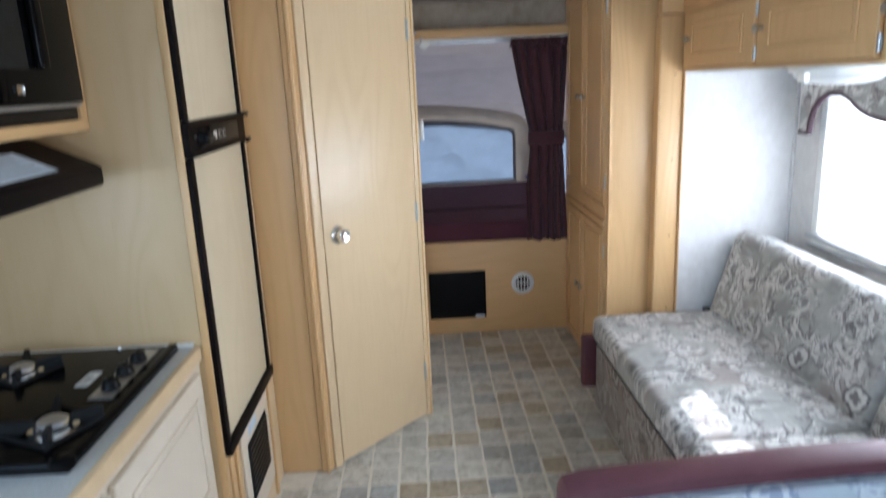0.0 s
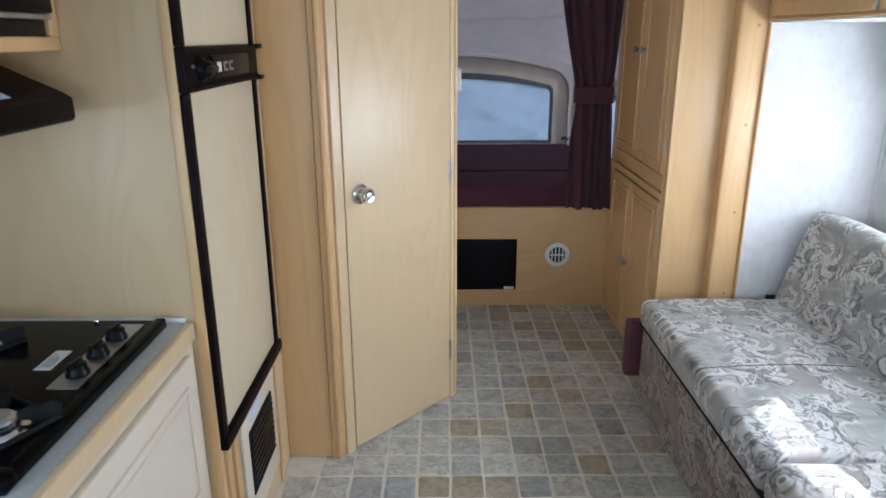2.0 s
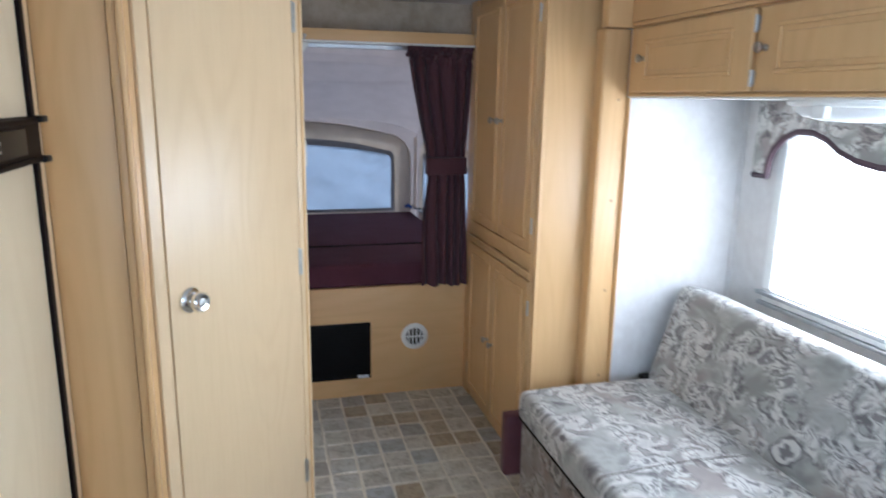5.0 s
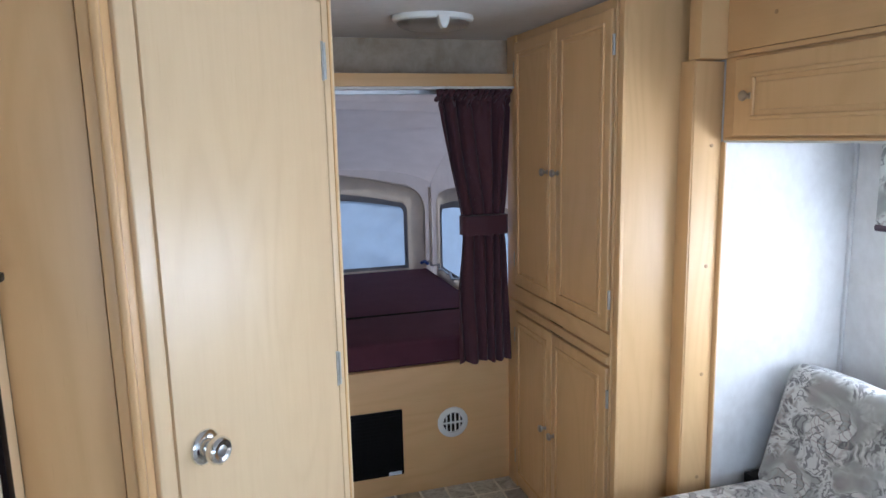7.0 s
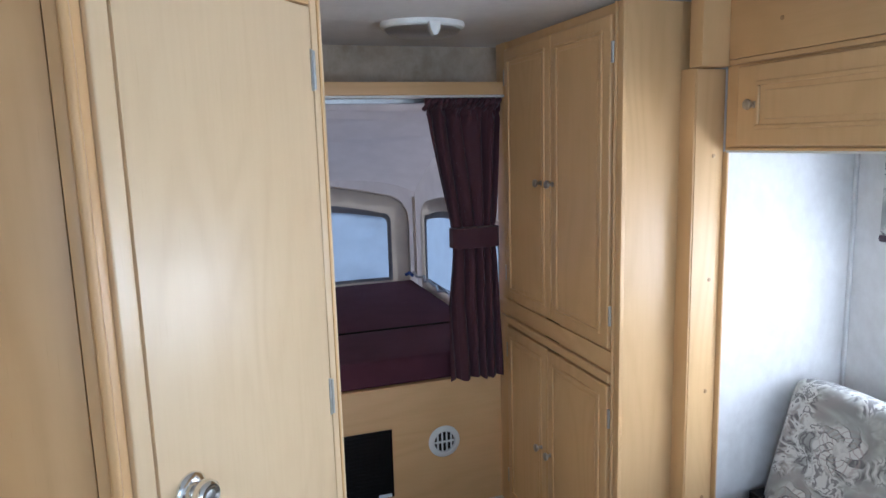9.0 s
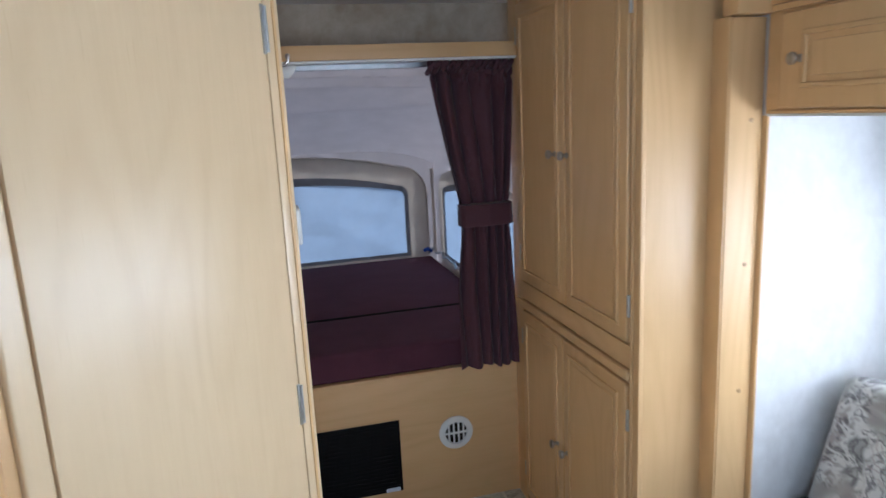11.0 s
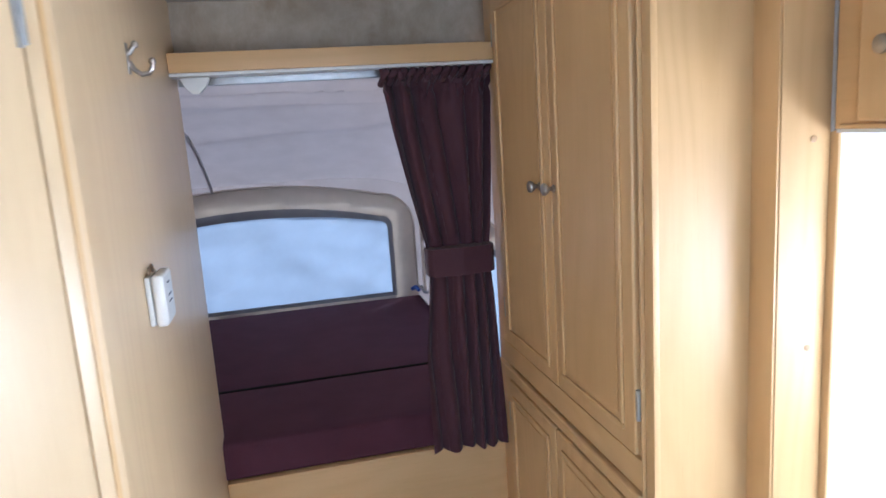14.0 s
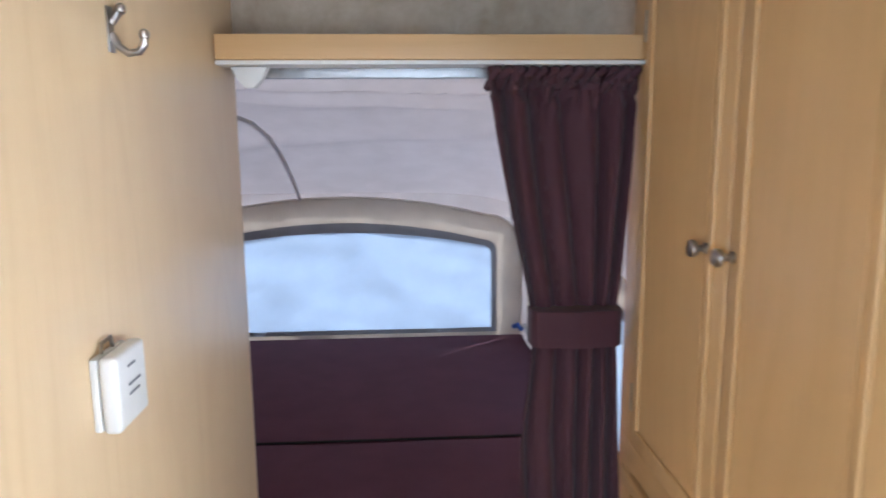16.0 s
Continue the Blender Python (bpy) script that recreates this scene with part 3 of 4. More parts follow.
hob = thing("gas_hob", (-0.75, 1.37, 0.846), "black enamel gas hob with iron grates on the worktop", "hob")
part("top_plate", box(-1.0, -0.51, 1.075, 1.665, 0.8465, 0.866, 0.009, 3), ENAMEL, hob)
part("rim", box(-1.005, -0.505, 1.07, 1.67, 0.8462, 0.8535, 0.003), BLACK, hob)
part("front_lip", box(-1.003, -0.507, 1.066, 1.092, 0.852, 0.8715, 0.009, 4), ENAMEL, hob)
part("side_lip", box(-0.528, -0.503, 1.088, 1.668, 0.852, 0.8705, 0.008, 4), ENAMEL, hob)
part("corner_foot", lathe([(0.024, -0.012), (0.026, -0.004), (0.024, 0.005), (0.016, 0.009)], Matrix.Translation((-0.524, 1.086, 0.865)), 24), ENAMEL, hob)


def fin(m, a, r):
    """An upright pan support that rises outwards from the burner."""
    d, side = Vector((math.cos(a), math.sin(a), 0)), Vector((-math.sin(a), math.cos(a), 0))
    bm = bmesh.new()
    outline = ((r * 0.95, 0.012), (r * 1.0, 0.026), (r * 1.5, 0.030), (r * 2.7, 0.036), (r * 2.95, 0.030), (r * 2.95, 0.001), (r * 1.7, 0.001), (r * 1.5, 0.010))
    loops = [[bm.verts.new(m @ (d * q + side * e + Vector((0, 0, h)))) for q, h in outline] for e in (-0.0045, 0.0045)]
    bm.faces.new(loops[0])
    bm.faces.new(loops[1][::-1])
    for k in range(8):
        bm.faces.new((loops[0][k], loops[1][k], loops[1][(k + 1) % 8], loops[0][(k + 1) % 8]))
    return bm


def burner(x, y, r):
    m = Matrix.Translation((x, y, 0.866))
    b_ = part("burner", lathe([(r * 1.55, 0), (r * 1.5, 0.003), (r * 1.15, 0.004), (r * 1.1, 0.014), (r * 0.9, 0.017)], m, 28), CHROME, hob, "bright metal burner ring")
    part("cap", lathe([(r * 0.86, 0.0172), (r * 0.9, 0.021), (r * 0.74, 0.0245), (r * 0.5, 0.0235), (0.004, 0.0235)], m, 24), ALUMINIUM, b_, "dull metal burner cap")
    for k in range(4):
        part("pan_support", fin(m, radians(20 + 90 * k), r), IRON, hob, "black iron pan support")
    rim = [m @ Vector((r * 2.9 * math.cos(radians(20 + 90 * k)), r * 2.9 * math.sin(radians(20 + 90 * k)), 0.006)) for k in (0, 1, 2, 3, 0)]
    part("grate_bar", tube(rim, 0.005, 6), IRON, hob)


burner(-0.605, 1.215, 0.033)
burner(-0.84, 1.52, 0.031)
burner(-0.85, 1.22, 0.031)
strip = part("control_strip", box(-0.598, -0.540, 1.345, 1.635, 0.866, 0.8685, 0.001), ALUMINIUM, hob, "grey control strip")
for ky in (1.40, 1.48, 1.56):
    m = Matrix.Translation((-0.567, ky, 0.8685))
    d = part("knob", lathe([(0.022, 0), (0.022, 0.006), (0.019, 0.010), (0.018, 0.022), (0.014, 0.024)], m, 20), BLACK, strip)
    part("grip", box(-0.571, -0.563, ky - 0.018, ky + 0.018, 0.889, 0.8975, 0.002), BLACK, d)
part("label", box(-0.665, -0.632, 1.42, 1.505, 0.8662, 0.8668), WHITE_PLASTIC, hob, "small white printed label")
for k in range(3):
    part("print", box(-0.658 + k * 0.008, -0.655 + k * 0.008, 1.432, 1.49 - 0.01 * k, 0.8669, 0.8671), INK, hob)
for sx, sy in ((-0.655, 1.652), (-0.72, 1.083), (-0.80, 1.13)):
    part("screw", lathe([(0.006, 0), (0.006, 0.003), (0.004, 0.006)], Matrix.Translation((sx, sy, 0.867)), 12), CHROME, hob)

# white sink lid let into the worktop
lid = thing("sink_cover", (-0.75, 0.5, 0.847), "glossy white plastic sink cover lying on the worktop", "sink cover")


def slab(x0, x1, y0, y1, z0, z1, r):
    pts = []
    for cx_, cy_, a0 in ((x1 - r, y1 - r, 0), (x0 + r, y1 - r, 90), (x0 + r, y0 + r, 180), (x1 - r, y0 + r, 270)):
        pts += [(cx_ + r * math.cos(radians(a0 + 15 * k)), cy_ + r * math.sin(radians(a0 + 15 * k))) for k in range(7)]
    return prism(pts, z0, z1, "z", 0.004)


part("plate", slab(-1.0, -0.535, 0.22, 0.735, 0.8465, 0.866, 0.045), WHITE_PLASTIC, lid)
# Thin dark slab on the plate, coloured as the shade in a finger hole.
part("grip_hole", slab(-0.66, -0.62, 0.62, 0.68, 0.8662, 0.8672, 0.018), INK, lid, "dark slab for the shade in a finger hole")
solid("kitchen_corner_strip", box(XL + 0.0005, XL + 0.026, KY - 0.016, KY - 0.0005, 0.8585, 1.33, 0.003), MAPLE, "slim maple corner strip above the worktop", "trim", "structure")

hood = thing("range_hood", (-0.8, 1.28, 1.32), "dark brown range hood under the microwave", "range hood")
part("shell", prism([(XL + 0.005, 1.335), (-0.592, 1.325), (-0.586, 1.332), (-0.586, 1.370), (-0.60, 1.378), (-0.76, 1.452), (XL + 0.005, 1.452)], 0.95, 1.579, "y", 0.003), BROWN_BLACK, hood)
SL = Matrix.Translation((-0.68, 1.30, 1.4165)) @ Matrix.Rotation(radians(24.8), 4, "Y")
part("label", box(-0.02, 0.082, -0.17, 0.12, 0, 0.001, 0, 1, SL), LABEL, hood, "pale printed instruction label")
bm = bmesh.new()
for k in range(5):
    box(-0.012 + k * 0.018, -0.007 + k * 0.018, -0.15, 0.09 - 0.012 * (k % 3), 0.0012, 0.0016, 0, 1, SL, bm)
part("print", bm, plain("pale_ink", (0.36, 0.41, 0.47), 0.7), hood)

MX = -0.655
mcab = thing("microwave_cabinet", (-0.86, 1.35, 1.47), "maple wall cabinet holding the microwave", "cabinet")
part("floor_board", box(XL + 0.003, MX, 0.92, KY - 0.002, 1.455, 1.482, 0.003), MAPLE_Y, mcab)
part("stile", box(MX - 0.02, MX, KY - 0.035, KY - 0.002, 1.4825, CEIL - 0.002, 0.002), MAPLE, mcab)
part("side_panel", box(XL + 0.003, MX, 0.92, 0.945, 1.4825, CEIL - 0.002), MAPLE, mcab)
part("back_board", box(XL + 0.003, XL + 0.015, 0.946, KY - 0.036, 1.4825, CEIL - 0.002), MAPLE, mcab)
micro = thing("microwave_oven", (-0.85, 1.3, 1.4825), "black microwave oven with a dark glass door", "microwave")
part("body", box(XL + 0.03, MX - 0.012, 0.96, 1.655, 1.5, 1.92, 0.004), BLACK, micro)
part("trim_grille", box(MX - 0.02, MX - 0.004, 0.955, 1.657, 1.4835, 1.513, 0.003), BLACK, micro)
door_ = part("door", box(MX - 0.011, MX + 0.014, 1.0, 1.663, 1.525, 1.93, 0.006), SMOKED, micro)
part("viewing_glass", box(MX + 0.0145, MX + 0.016, 1.08, 1.44, 1.60, 1.88, 0.0006, 1), dull(plain("grey_oven_glass", (0.02, 0.02, 0.019), 0.10, 0, 0.1, 40, 0), 0.08), door_)
part("handle", box(MX + 0.0145, MX + 0.034, 1.465, 1.50, 1.60, 1.91, 0.008, 3), ENAMEL, door_, "glossy black upright handle")
part("lower_bar", box(MX - 0.008, MX + 0.010, 0.985, 1.66, 1.5145, 1.5235, 0.002), ALUMINIUM, door_, "grey metal bar under the door")
part("badge", box(MX + 0.0145, MX + 0.0165, 1.375, 1.405, 1.548, 1.566, 0.004), CHROME, door_)

# refrigerator
FX = -0.420
fr = thing("refrigerator", (-0.7, 2.03, 0.49), "cream-panelled refrigerator in dark brown trim", "refrigerator")
part("body", box(XL + 0.02, FX - 0.03, KY + 0.027, 2.283, 0.492, 1.93), CREAM, fr)


def fridge_door(z0, z1, name):
    d = part(name, box(FX - 0.029, FX - 0.004, 1.712, 2.272, z0, z1, 0.002), CREAM, fr)
    part("trim", box(FX - 0.012, FX + 0.006, 1.704, 1.736, z0, z1, 0.003), BROWN_BLACK, d)
    part("trim", box(FX - 0.012, FX + 0.005, 2.255, 2.280, z0, z1, 0.003), BROWN_BLACK, d)
    return d


dl = fridge_door(0.50, 1.364, "lower_door")
du = fridge_door(1.462, 1.90, "upper_door")
part("trim", box(FX - 0.012, FX + 0.012, 1.703, 2.293, 0.490, 0.528, 0.006), BROWN_BLACK, dl)
hs = part("handle_strip", box(FX - 0.028, FX + 0.010, 1.704, 2.282, 1.366, 1.46, 0.005), BROWN_BLACK, fr, "dark brown handle strip")
part("ledge", box(FX - 0.02, FX + 0.016, 1.706, 2.284, 1.366, 1.378, 0.004), BROWN_BLACK, hs)
part("ledge", box(FX - 0.02, FX + 0.014, 1.706, 2.284, 1.447, 1.459, 0.004), BROWN_BLACK, hs)
panel_ = part("control_panel", box(FX + 0.0101, FX + 0.0165, 1.87, 2.17, 1.388, 1.440, 0.002), BLACK, hs)
part("button", box(FX + 0.0166, FX + 0.019, 1.895, 1.925, 1.402, 1.424, 0.001), WHITE_PLASTIC, panel_, "pale square button")
for by in (1.945, 1.99):
    part("button", box(FX + 0.0166, FX + 0.019, by, by + 0.03, 1.402, 1.424, 0.001), ALUMINIUM, panel_, "grey square button")
    part("switch", box(FX + 0.0191, FX + 0.021, by + 0.007, by + 0.023, 1.407, 1.419, 0.0008, 1), BLACK, panel_)
KF = Matrix.Translation((FX + 0.010, 1.80, 1.412)) @ Matrix.Rotation(radians(90), 4, "Y")
vk = part("latch_knob", lathe([(0.026, 0), (0.026, 0.006), (0.020, 0.014), (0.018, 0.024), (0.012, 0.028)], KF, 22), BLACK, hs)
part("lever", box(FX + 0.030, FX + 0.042, 1.765, 1.835, 1.406, 1.419, 0.004), BLACK, vk)
part("badge", box(FX + 0.0101, FX + 0.012, 1.745, 1.765, 1.416, 1.422, 0.0008, 1), STEEL, hs, "small silver mark")
for zz in (1.37, 1.456):
    part("hinge", box(FX - 0.01, FX + 0.024, 2.262, 2.300, zz - 0.007, zz + 0.007, 0.004), BLACK, hs)

furnace = thing("furnace_front", (-0.44, 2.03, 0), "maple front in the lit tone with a black furnace grille under the refrigerator", "furnace")
part("front_board", box(XL + 0.02, -0.438, KY + 0.026, 2.388, 0, 0.486), MAPLE_LIT, furnace)
part("frame", box(-0.437, -0.428, 1.870, 2.225, 0.10, 0.478, 0.003), LIT_CAB, furnace, "cream grille frame")
g_ = part("grille", box(-0.4275, -0.423, 1.920, 2.166, 0.192, 0.402, 0.002), DARK_GAP, furnace, "black louvred grille")
for k in range(9):
    part("louvre", box(-0.4228, -0.4195, 1.925, 2.161, 0.20 + k * 0.022, 0.211 + k * 0.022, 0.0012, 1), BLACK, g_)
part("stile", box(-0.437, -0.424, 1.735, 1.768, 0.0, 0.484, 0.004), MAPLE, furnace)
part("stile", box(-0.437, -0.426, 1.800, 1.828, 0.02, 0.484, 0.004), MAPLE, furnace)
part("stile", box(-0.437, -0.427, 2.240, 2.262, 0.0, 0.484, 0.004), MAPLE, furnace)
part("label", box(-0.4275, -0.4268, 1.95, 2.05, 0.418, 0.452), LABEL, furnace, "pale warning label")

# ---- bathroom ----
solid("bathroom_wall_front", box(-0.4385, -0.2805, 2.39, 2.41, 0, CEIL, 0.002), MAPLE, "maple wall panel beside the bathroom door", "wall", "structure")
solid("fridge_stile", box(-0.475, -0.4375, 2.2955, 2.3885, 0.488, CEIL, 0.003), MAPLE_LIT, "maple stile between refrigerator and wall", "trim", "structure")
A, B = Vector((0.167, 2.836, 0)), Vector((-0.190, 2.452, 0))
DM = Matrix.Translation(B) @ Matrix.Rotation(math.atan2(A.y - B.y, A.x - B.x), 4, "Z")  # local x along the door, -y to the room
DW = (A - B).length
casing = thing("door_casing", (-0.25, 2.40, 0), "moulded maple casing beside the bathroom door", "casing", "", "structure")
# Shaded and lit maple copies paint the jambs' difference in light.
part("jamb", box(-0.094, -0.0635, -0.003, 0.03, 0, CEIL - 0.002, 0.003, 2, DM), MAPLE, casing)
part("inner_jamb", box(-0.0625, -0.0235, -0.013, 0.03, 0, CEIL - 0.002, 0.005, 3, DM), MAPLE_LIT, casing)
# Solid near-black strip painted as the shade of the gap beside the door.
part("stop", box(-0.0232, -0.0185, 0.004, 0.03, 0, CEIL - 0.002, 0.0005, 1, DM), DARK_GAP, casing, "near-black strip for the shade in the gap beside the door")
part("front_board", box(-0.2775, -0.2585, 2.379, 2.3895, 0, CEIL - 0.002, 0.004), MAPLE, casing)
part("bead", box(-0.258, -0.242, 2.369, 2.390, 0, CEIL - 0.002, 0.007, 4), MAPLE, casing)
part("head", box(-0.018, DW + 0.004, -0.010, 0.03, 1.885, CEIL - 0.002, 0.003, 2, DM), MAPLE, casing)
bdoor = thing("door_1", (-0.19, 2.452, 0.01), "plain maple bathroom door in the lit tone, closed, with chrome knob", "door", "", "structure")
part("leaf", box(-0.018, DW - 0.026, -0.012, 0.022, 0.012, 1.88, 0.003, 2, DM), MAPLE_LIT, bdoor)
part("edge_bead", box(DW - 0.0245, DW + 0.016, -0.014, 0.02, 0.0, CEIL - 0.003, 0.004, 2, DM), MAPLE_LIT, bdoor)
part("edge_line", box(DW - 0.004, DW + 0.003, -0.0175, -0.0138, 0.0, CEIL - 0.003, 0.0015, 2, DM), MAPLE, bdoor)
KM = DM @ Matrix.Translation((0.047, -0.012, 0.972)) @ Matrix.Rotation(radians(90), 4, "X")
kb = part("door_knob", lathe([(0.013, 0.008), (0.013, 0.016), (0.020, 0.020), (0.0265, 0.027), (0.0285, 0.036), (0.027, 0.044), (0.022, 0.049), (0.018, 0.0485), (0.012, 0.046)], KM, 40), CHROME, bdoor, "round chrome knob")
part("rose", lathe([(0.036, 0.0), (0.036, 0.003), (0.033, 0.007), (0.024, 0.012), (0.014, 0.0145)], KM, 40), CHROME, kb)
part("key_face", lathe([(0.0115, 0.0462), (0.0115, 0.0475), (0.010, 0.048)], KM, 24), STEEL, kb)
for zz in (0.23, 0.985, 1.745):
    bm = tube([DM @ Vector((DW - 0.024, -0.016, zz - 0.042)), DM @ Vector((DW - 0.024, -0.016, zz + 0.042))], 0.0035, 10)
    box(DW - 0.033, DW - 0.025, -0.0145, -0.0121, zz - 0.045, zz + 0.045, 0, 1, DM, bm)
    part("hinge", bm, STEEL, bdoor, "narrow steel hinge")
solid("bathroom_wall_side", box(0.146, 0.178, 2.852, 3.932, 0, CEIL, 0.002), MAPLE_LIT, "maple wall of the bathroom beside the bunk, in the lit tone", "wall", "structure")

hook = thing("coat_hook", (0.178, 3.29, 1.70), "small double pewter coat hook on the maple wall", "hook")
part("back_plate", box(0.1782, 0.181, 3.281, 3.299, 1.712, 1.768, 0.0012), PEWTER, hook)
part("lower_hook", tube([(0.181, 3.29, 1.735), (0.188, 3.29, 1.720), (0.200, 3.29, 1.711), (0.213, 3.29, 1.713), (0.220, 3.29, 1.722), (0.221, 3.29, 1.732)], 0.0048, 10), PEWTER, hook)
part("upper_hook", tube([(0.181, 3.29, 1.748), (0.186, 3.29, 1.754), (0.190, 3.29, 1.760), (0.193, 3.29, 1.764)], 0.0050, 10), PEWTER, hook)
for hx, hz in ((0.221, 1.734), (0.194, 1.765)):
    part("tip", lathe([(0.002, -0.007), (0.006, -0.004), (0.0068, 0.0), (0.006, 0.004), (0.002, 0.007)], Matrix.Translation((hx, 3.29, hz)), 14), PEWTER, hook)

alarm = thing("gas_detector", (0.178, 3.21, 1.24), "white plastic wall alarm box", "detector")
part("back_shell", box(0.1785, 0.188, 3.152, 3.236, 1.262, 1.352, 0.004), WHITE_PLASTIC, alarm)
part("cover", box(0.1895, 0.211, 3.150, 3.238, 1.260, 1.354, 0.008, 3), WHITE_PLASTIC, alarm)
for zz, l_ in ((1.333, 0.022), (1.310, 0.034), (1.298, 0.03)):
    part("print", box(0.2112, 0.2118, 3.18, 3.18 + l_, zz, zz + 0.003), INK, alarm)
part("clip", tube([(0.184, 3.175, 1.352), (0.184, 3.178, 1.364), (0.187, 3.196, 1.367), (0.187, 3.20, 1.354)], 0.0025, 6), PEWTER, alarm)

# ---- bunk end ----
panel = thing("bunk_front_panel", (0.6, 3.86, 0), "maple panel under the tent bunk", "panel", "", "structure")
part("board", box(0.180, 1.055, YF, YF + 0.02, 0, 0.573, 0.002), MAPLE_X, panel)
part("cap", box(0.180, 1.055, YF - 0.006, YF + 0.03, 0.5735, 0.582, 0.003), MAPLE_X, panel)
gr = thing("return_air_grille", (0.405, YF, 0.25), "black louvred air grille in the maple panel", "vent")
part("frame", box(0.200, 0.547, YF - 0.008, YF - 0.001, 0.10, 0.40, 0.003), BLACK, gr)
for k in range(17):
    part("louvre", box(0.213, 0.535, YF - 0.0115, YF - 0.0082, 0.112 + k * 0.0165, 0.122 + k * 0.0165, 0.001, 1), BLACK, gr)
part("label", box(0.478, 0.535, YF - 0.0125, YF - 0.0117, 0.104, 0.120), LABEL, gr, "small silver label")

VM = Matrix.Translation((0.776, YF - 0.001, 0.307)) @ Matrix.Rotation(radians(90), 4, "X")
vent = thing("floor_duct_vent", (0.776, YF, 0.307), "round white heating vent in the maple panel", "vent")
bm = bmesh.new()
prof = [(0.070, 0.0), (0.070, 0.004), (0.062, 0.010), (0.047, 0.011), (0.045, 0.004), (0.0445, 0.0)]
rings = [[bm.verts.new(VM @ Vector((r * math.cos(t), r * math.sin(t), h))) for t in (2 * math.pi * k / 36 for k in range(36))] for r, h in prof]
for a_, b_ in zip(rings, rings[1:]):
    for k in range(36):
        bm.faces.new((a_[k], a_[(k + 1) % 36], b_[(k + 1) % 36], b_[k]))
part("ring", bm, WHITE_PLASTIC, vent)
# Flat near-black disc painted as the shade inside the duct.
part("duct", lathe([(0.0445, 0.0004), (0.0445, 0.002)], VM, 32), DARK_GAP, vent)
for k in range(4):
    x_ = -0.030 + 0.020 * k
    hl = math.sqrt(0.0445 ** 2 - x_ ** 2)
    part("slat", box(x_ - 0.0034, x_ + 0.0034, -hl, hl, 0.003, 0.009, 0.001, 1, VM), WHITE_PLASTIC, vent)
part("cross_bar", box(-0.044, 0.044, -0.004, 0.004, 0.0032, 0.0094, 0.001, 1, VM), WHITE_PLASTIC, vent)

shelf = thing("bunk_shelf", (0.6, 3.85, 1.76), "narrow maple shelf above the bunk opening", "shelf")
part("board", box(0.180, 1.048, 3.783, 3.929, 1.784, 1.799, 0.001), MAPLE_X, shelf)
part("front_rail", box(0.180, 1.048, 3.766, 3.7825, 1.757, 1.806, 0.003), MAPLE_X, shelf)
part("underside_strip", box(0.180, 1.048, 3.77, 3.84, 1.748, 1.7562, 0.001), WHITE_PLASTIC, shelf, "white underside strip")
rail = thing("curtain_rail", (0.6, 3.86, 1.72), "dull aluminium tent track with screws", "rail")
part("track", box(0.180, 1.10, 3.93, 3.955, 1.735, 1.799, 0.003), ALUMINIUM, rail)
for k in range(6):
    part("screw", lathe([(0.005, 0), (0.004, 0.003)], Matrix.Translation((0.28 + k * 0.15, 3.93, 1.757)) @ Matrix.Rotation(radians(90), 4, "X"), 10), PEWTER, rail)
bl = thing("rail_bracket", (0.23, 3.83, 1.72), "white plastic curtain bracket under the shelf", "bracket")
part("body", prism([(0.20, 1.747), (0.275, 1.747), (0.262, 1.722), (0.245, 1.705), (0.228, 1.705), (0.212, 1.722)], 3.80, 3.83, "y", 0.003), WHITE_PLASTIC, bl)

lamp = thing("ceiling_light", (0.605, 3.42, CEIL), "white oval ceiling lamp with a clear lens, off", "lamp")
LM = Matrix.Translation((0.605, 3.42, CEIL)) @ Matrix.Diagonal((0.92, 0.72, -1.0, 1))
part("rim", lathe([(0.150, 0.0), (0.152, 0.008), (0.148, 0.016), (0.138, 0.020)], LM, 40), WHITE_PLASTIC, lamp)
part("lens", lathe([(0.136, 0.0205), (0.130, 0.030), (0.110, 0.040), (0.07, 0.046), (0.02, 0.048)], LM, 40), LENS, lamp, "clear ribbed lens")
part("clip", prism([(0.590, CEIL - 0.012), (0.630, CEIL - 0.012), (0.624, CEIL - 0.040), (0.616, CEIL - 0.054), (0.604, CEIL - 0.054), (0.596, CEIL - 0.040)], 3.300, 3.328, "y", 0.003), WHITE_PLASTIC, lamp)

# bunk mattress: two cushions
mattress = thing("bunk_mattress", (0.3, 4.6, 0.583), "maroon folding mattress on the tent bunk", "mattress")


def cushion_bm(x0, x1, y0, y1, z0, z1, r, crown, nu=24, nv=24, wob=0.004, seed=0.0):
    bm = box(x0, x1, y0, y1, z0, z1, r, 4)
    bmesh.ops.subdivide_edges(bm, edges=[e for e in bm.edges if e.calc_length() > 0.15], cuts=10, use_grid_fill=True)
    for v in bm.verts:
        u, w = (v.co.x - x0) / (x1 - x0), (v.co.y - y0) / (y1 - y0)
        if v.co.z > (z0 + z1) / 2:
            v.co.z += crown * (max(0, 4 * u * (1 - u)) * max(0, 4 * w * (1 - w))) ** 0.5 + wob * noise.noise(Vector((v.co.x * 6 + seed, v.co.y * 6, seed)))
    return bm


part("front_cushion", cushion_bm(-0.80, 1.09, 3.862, 4.312, 0.583, 0.695, 0.018, 0.006, seed=1), BED_CLOTH, mattress)
part("rear_cushion", cushion_bm(-0.80, 1.09, 4.316, 5.40, 0.583, 0.695, 0.018, 0.006, seed=2), BED_CLOTH, mattress)
# Near-black line added as the shade in the fold between the cushions.
part("fold_welt", tube([(-0.80, 4.312, 0.697), (1.09, 4.318, 0.697)], 0.004, 8), DARK_GAP, mattress)
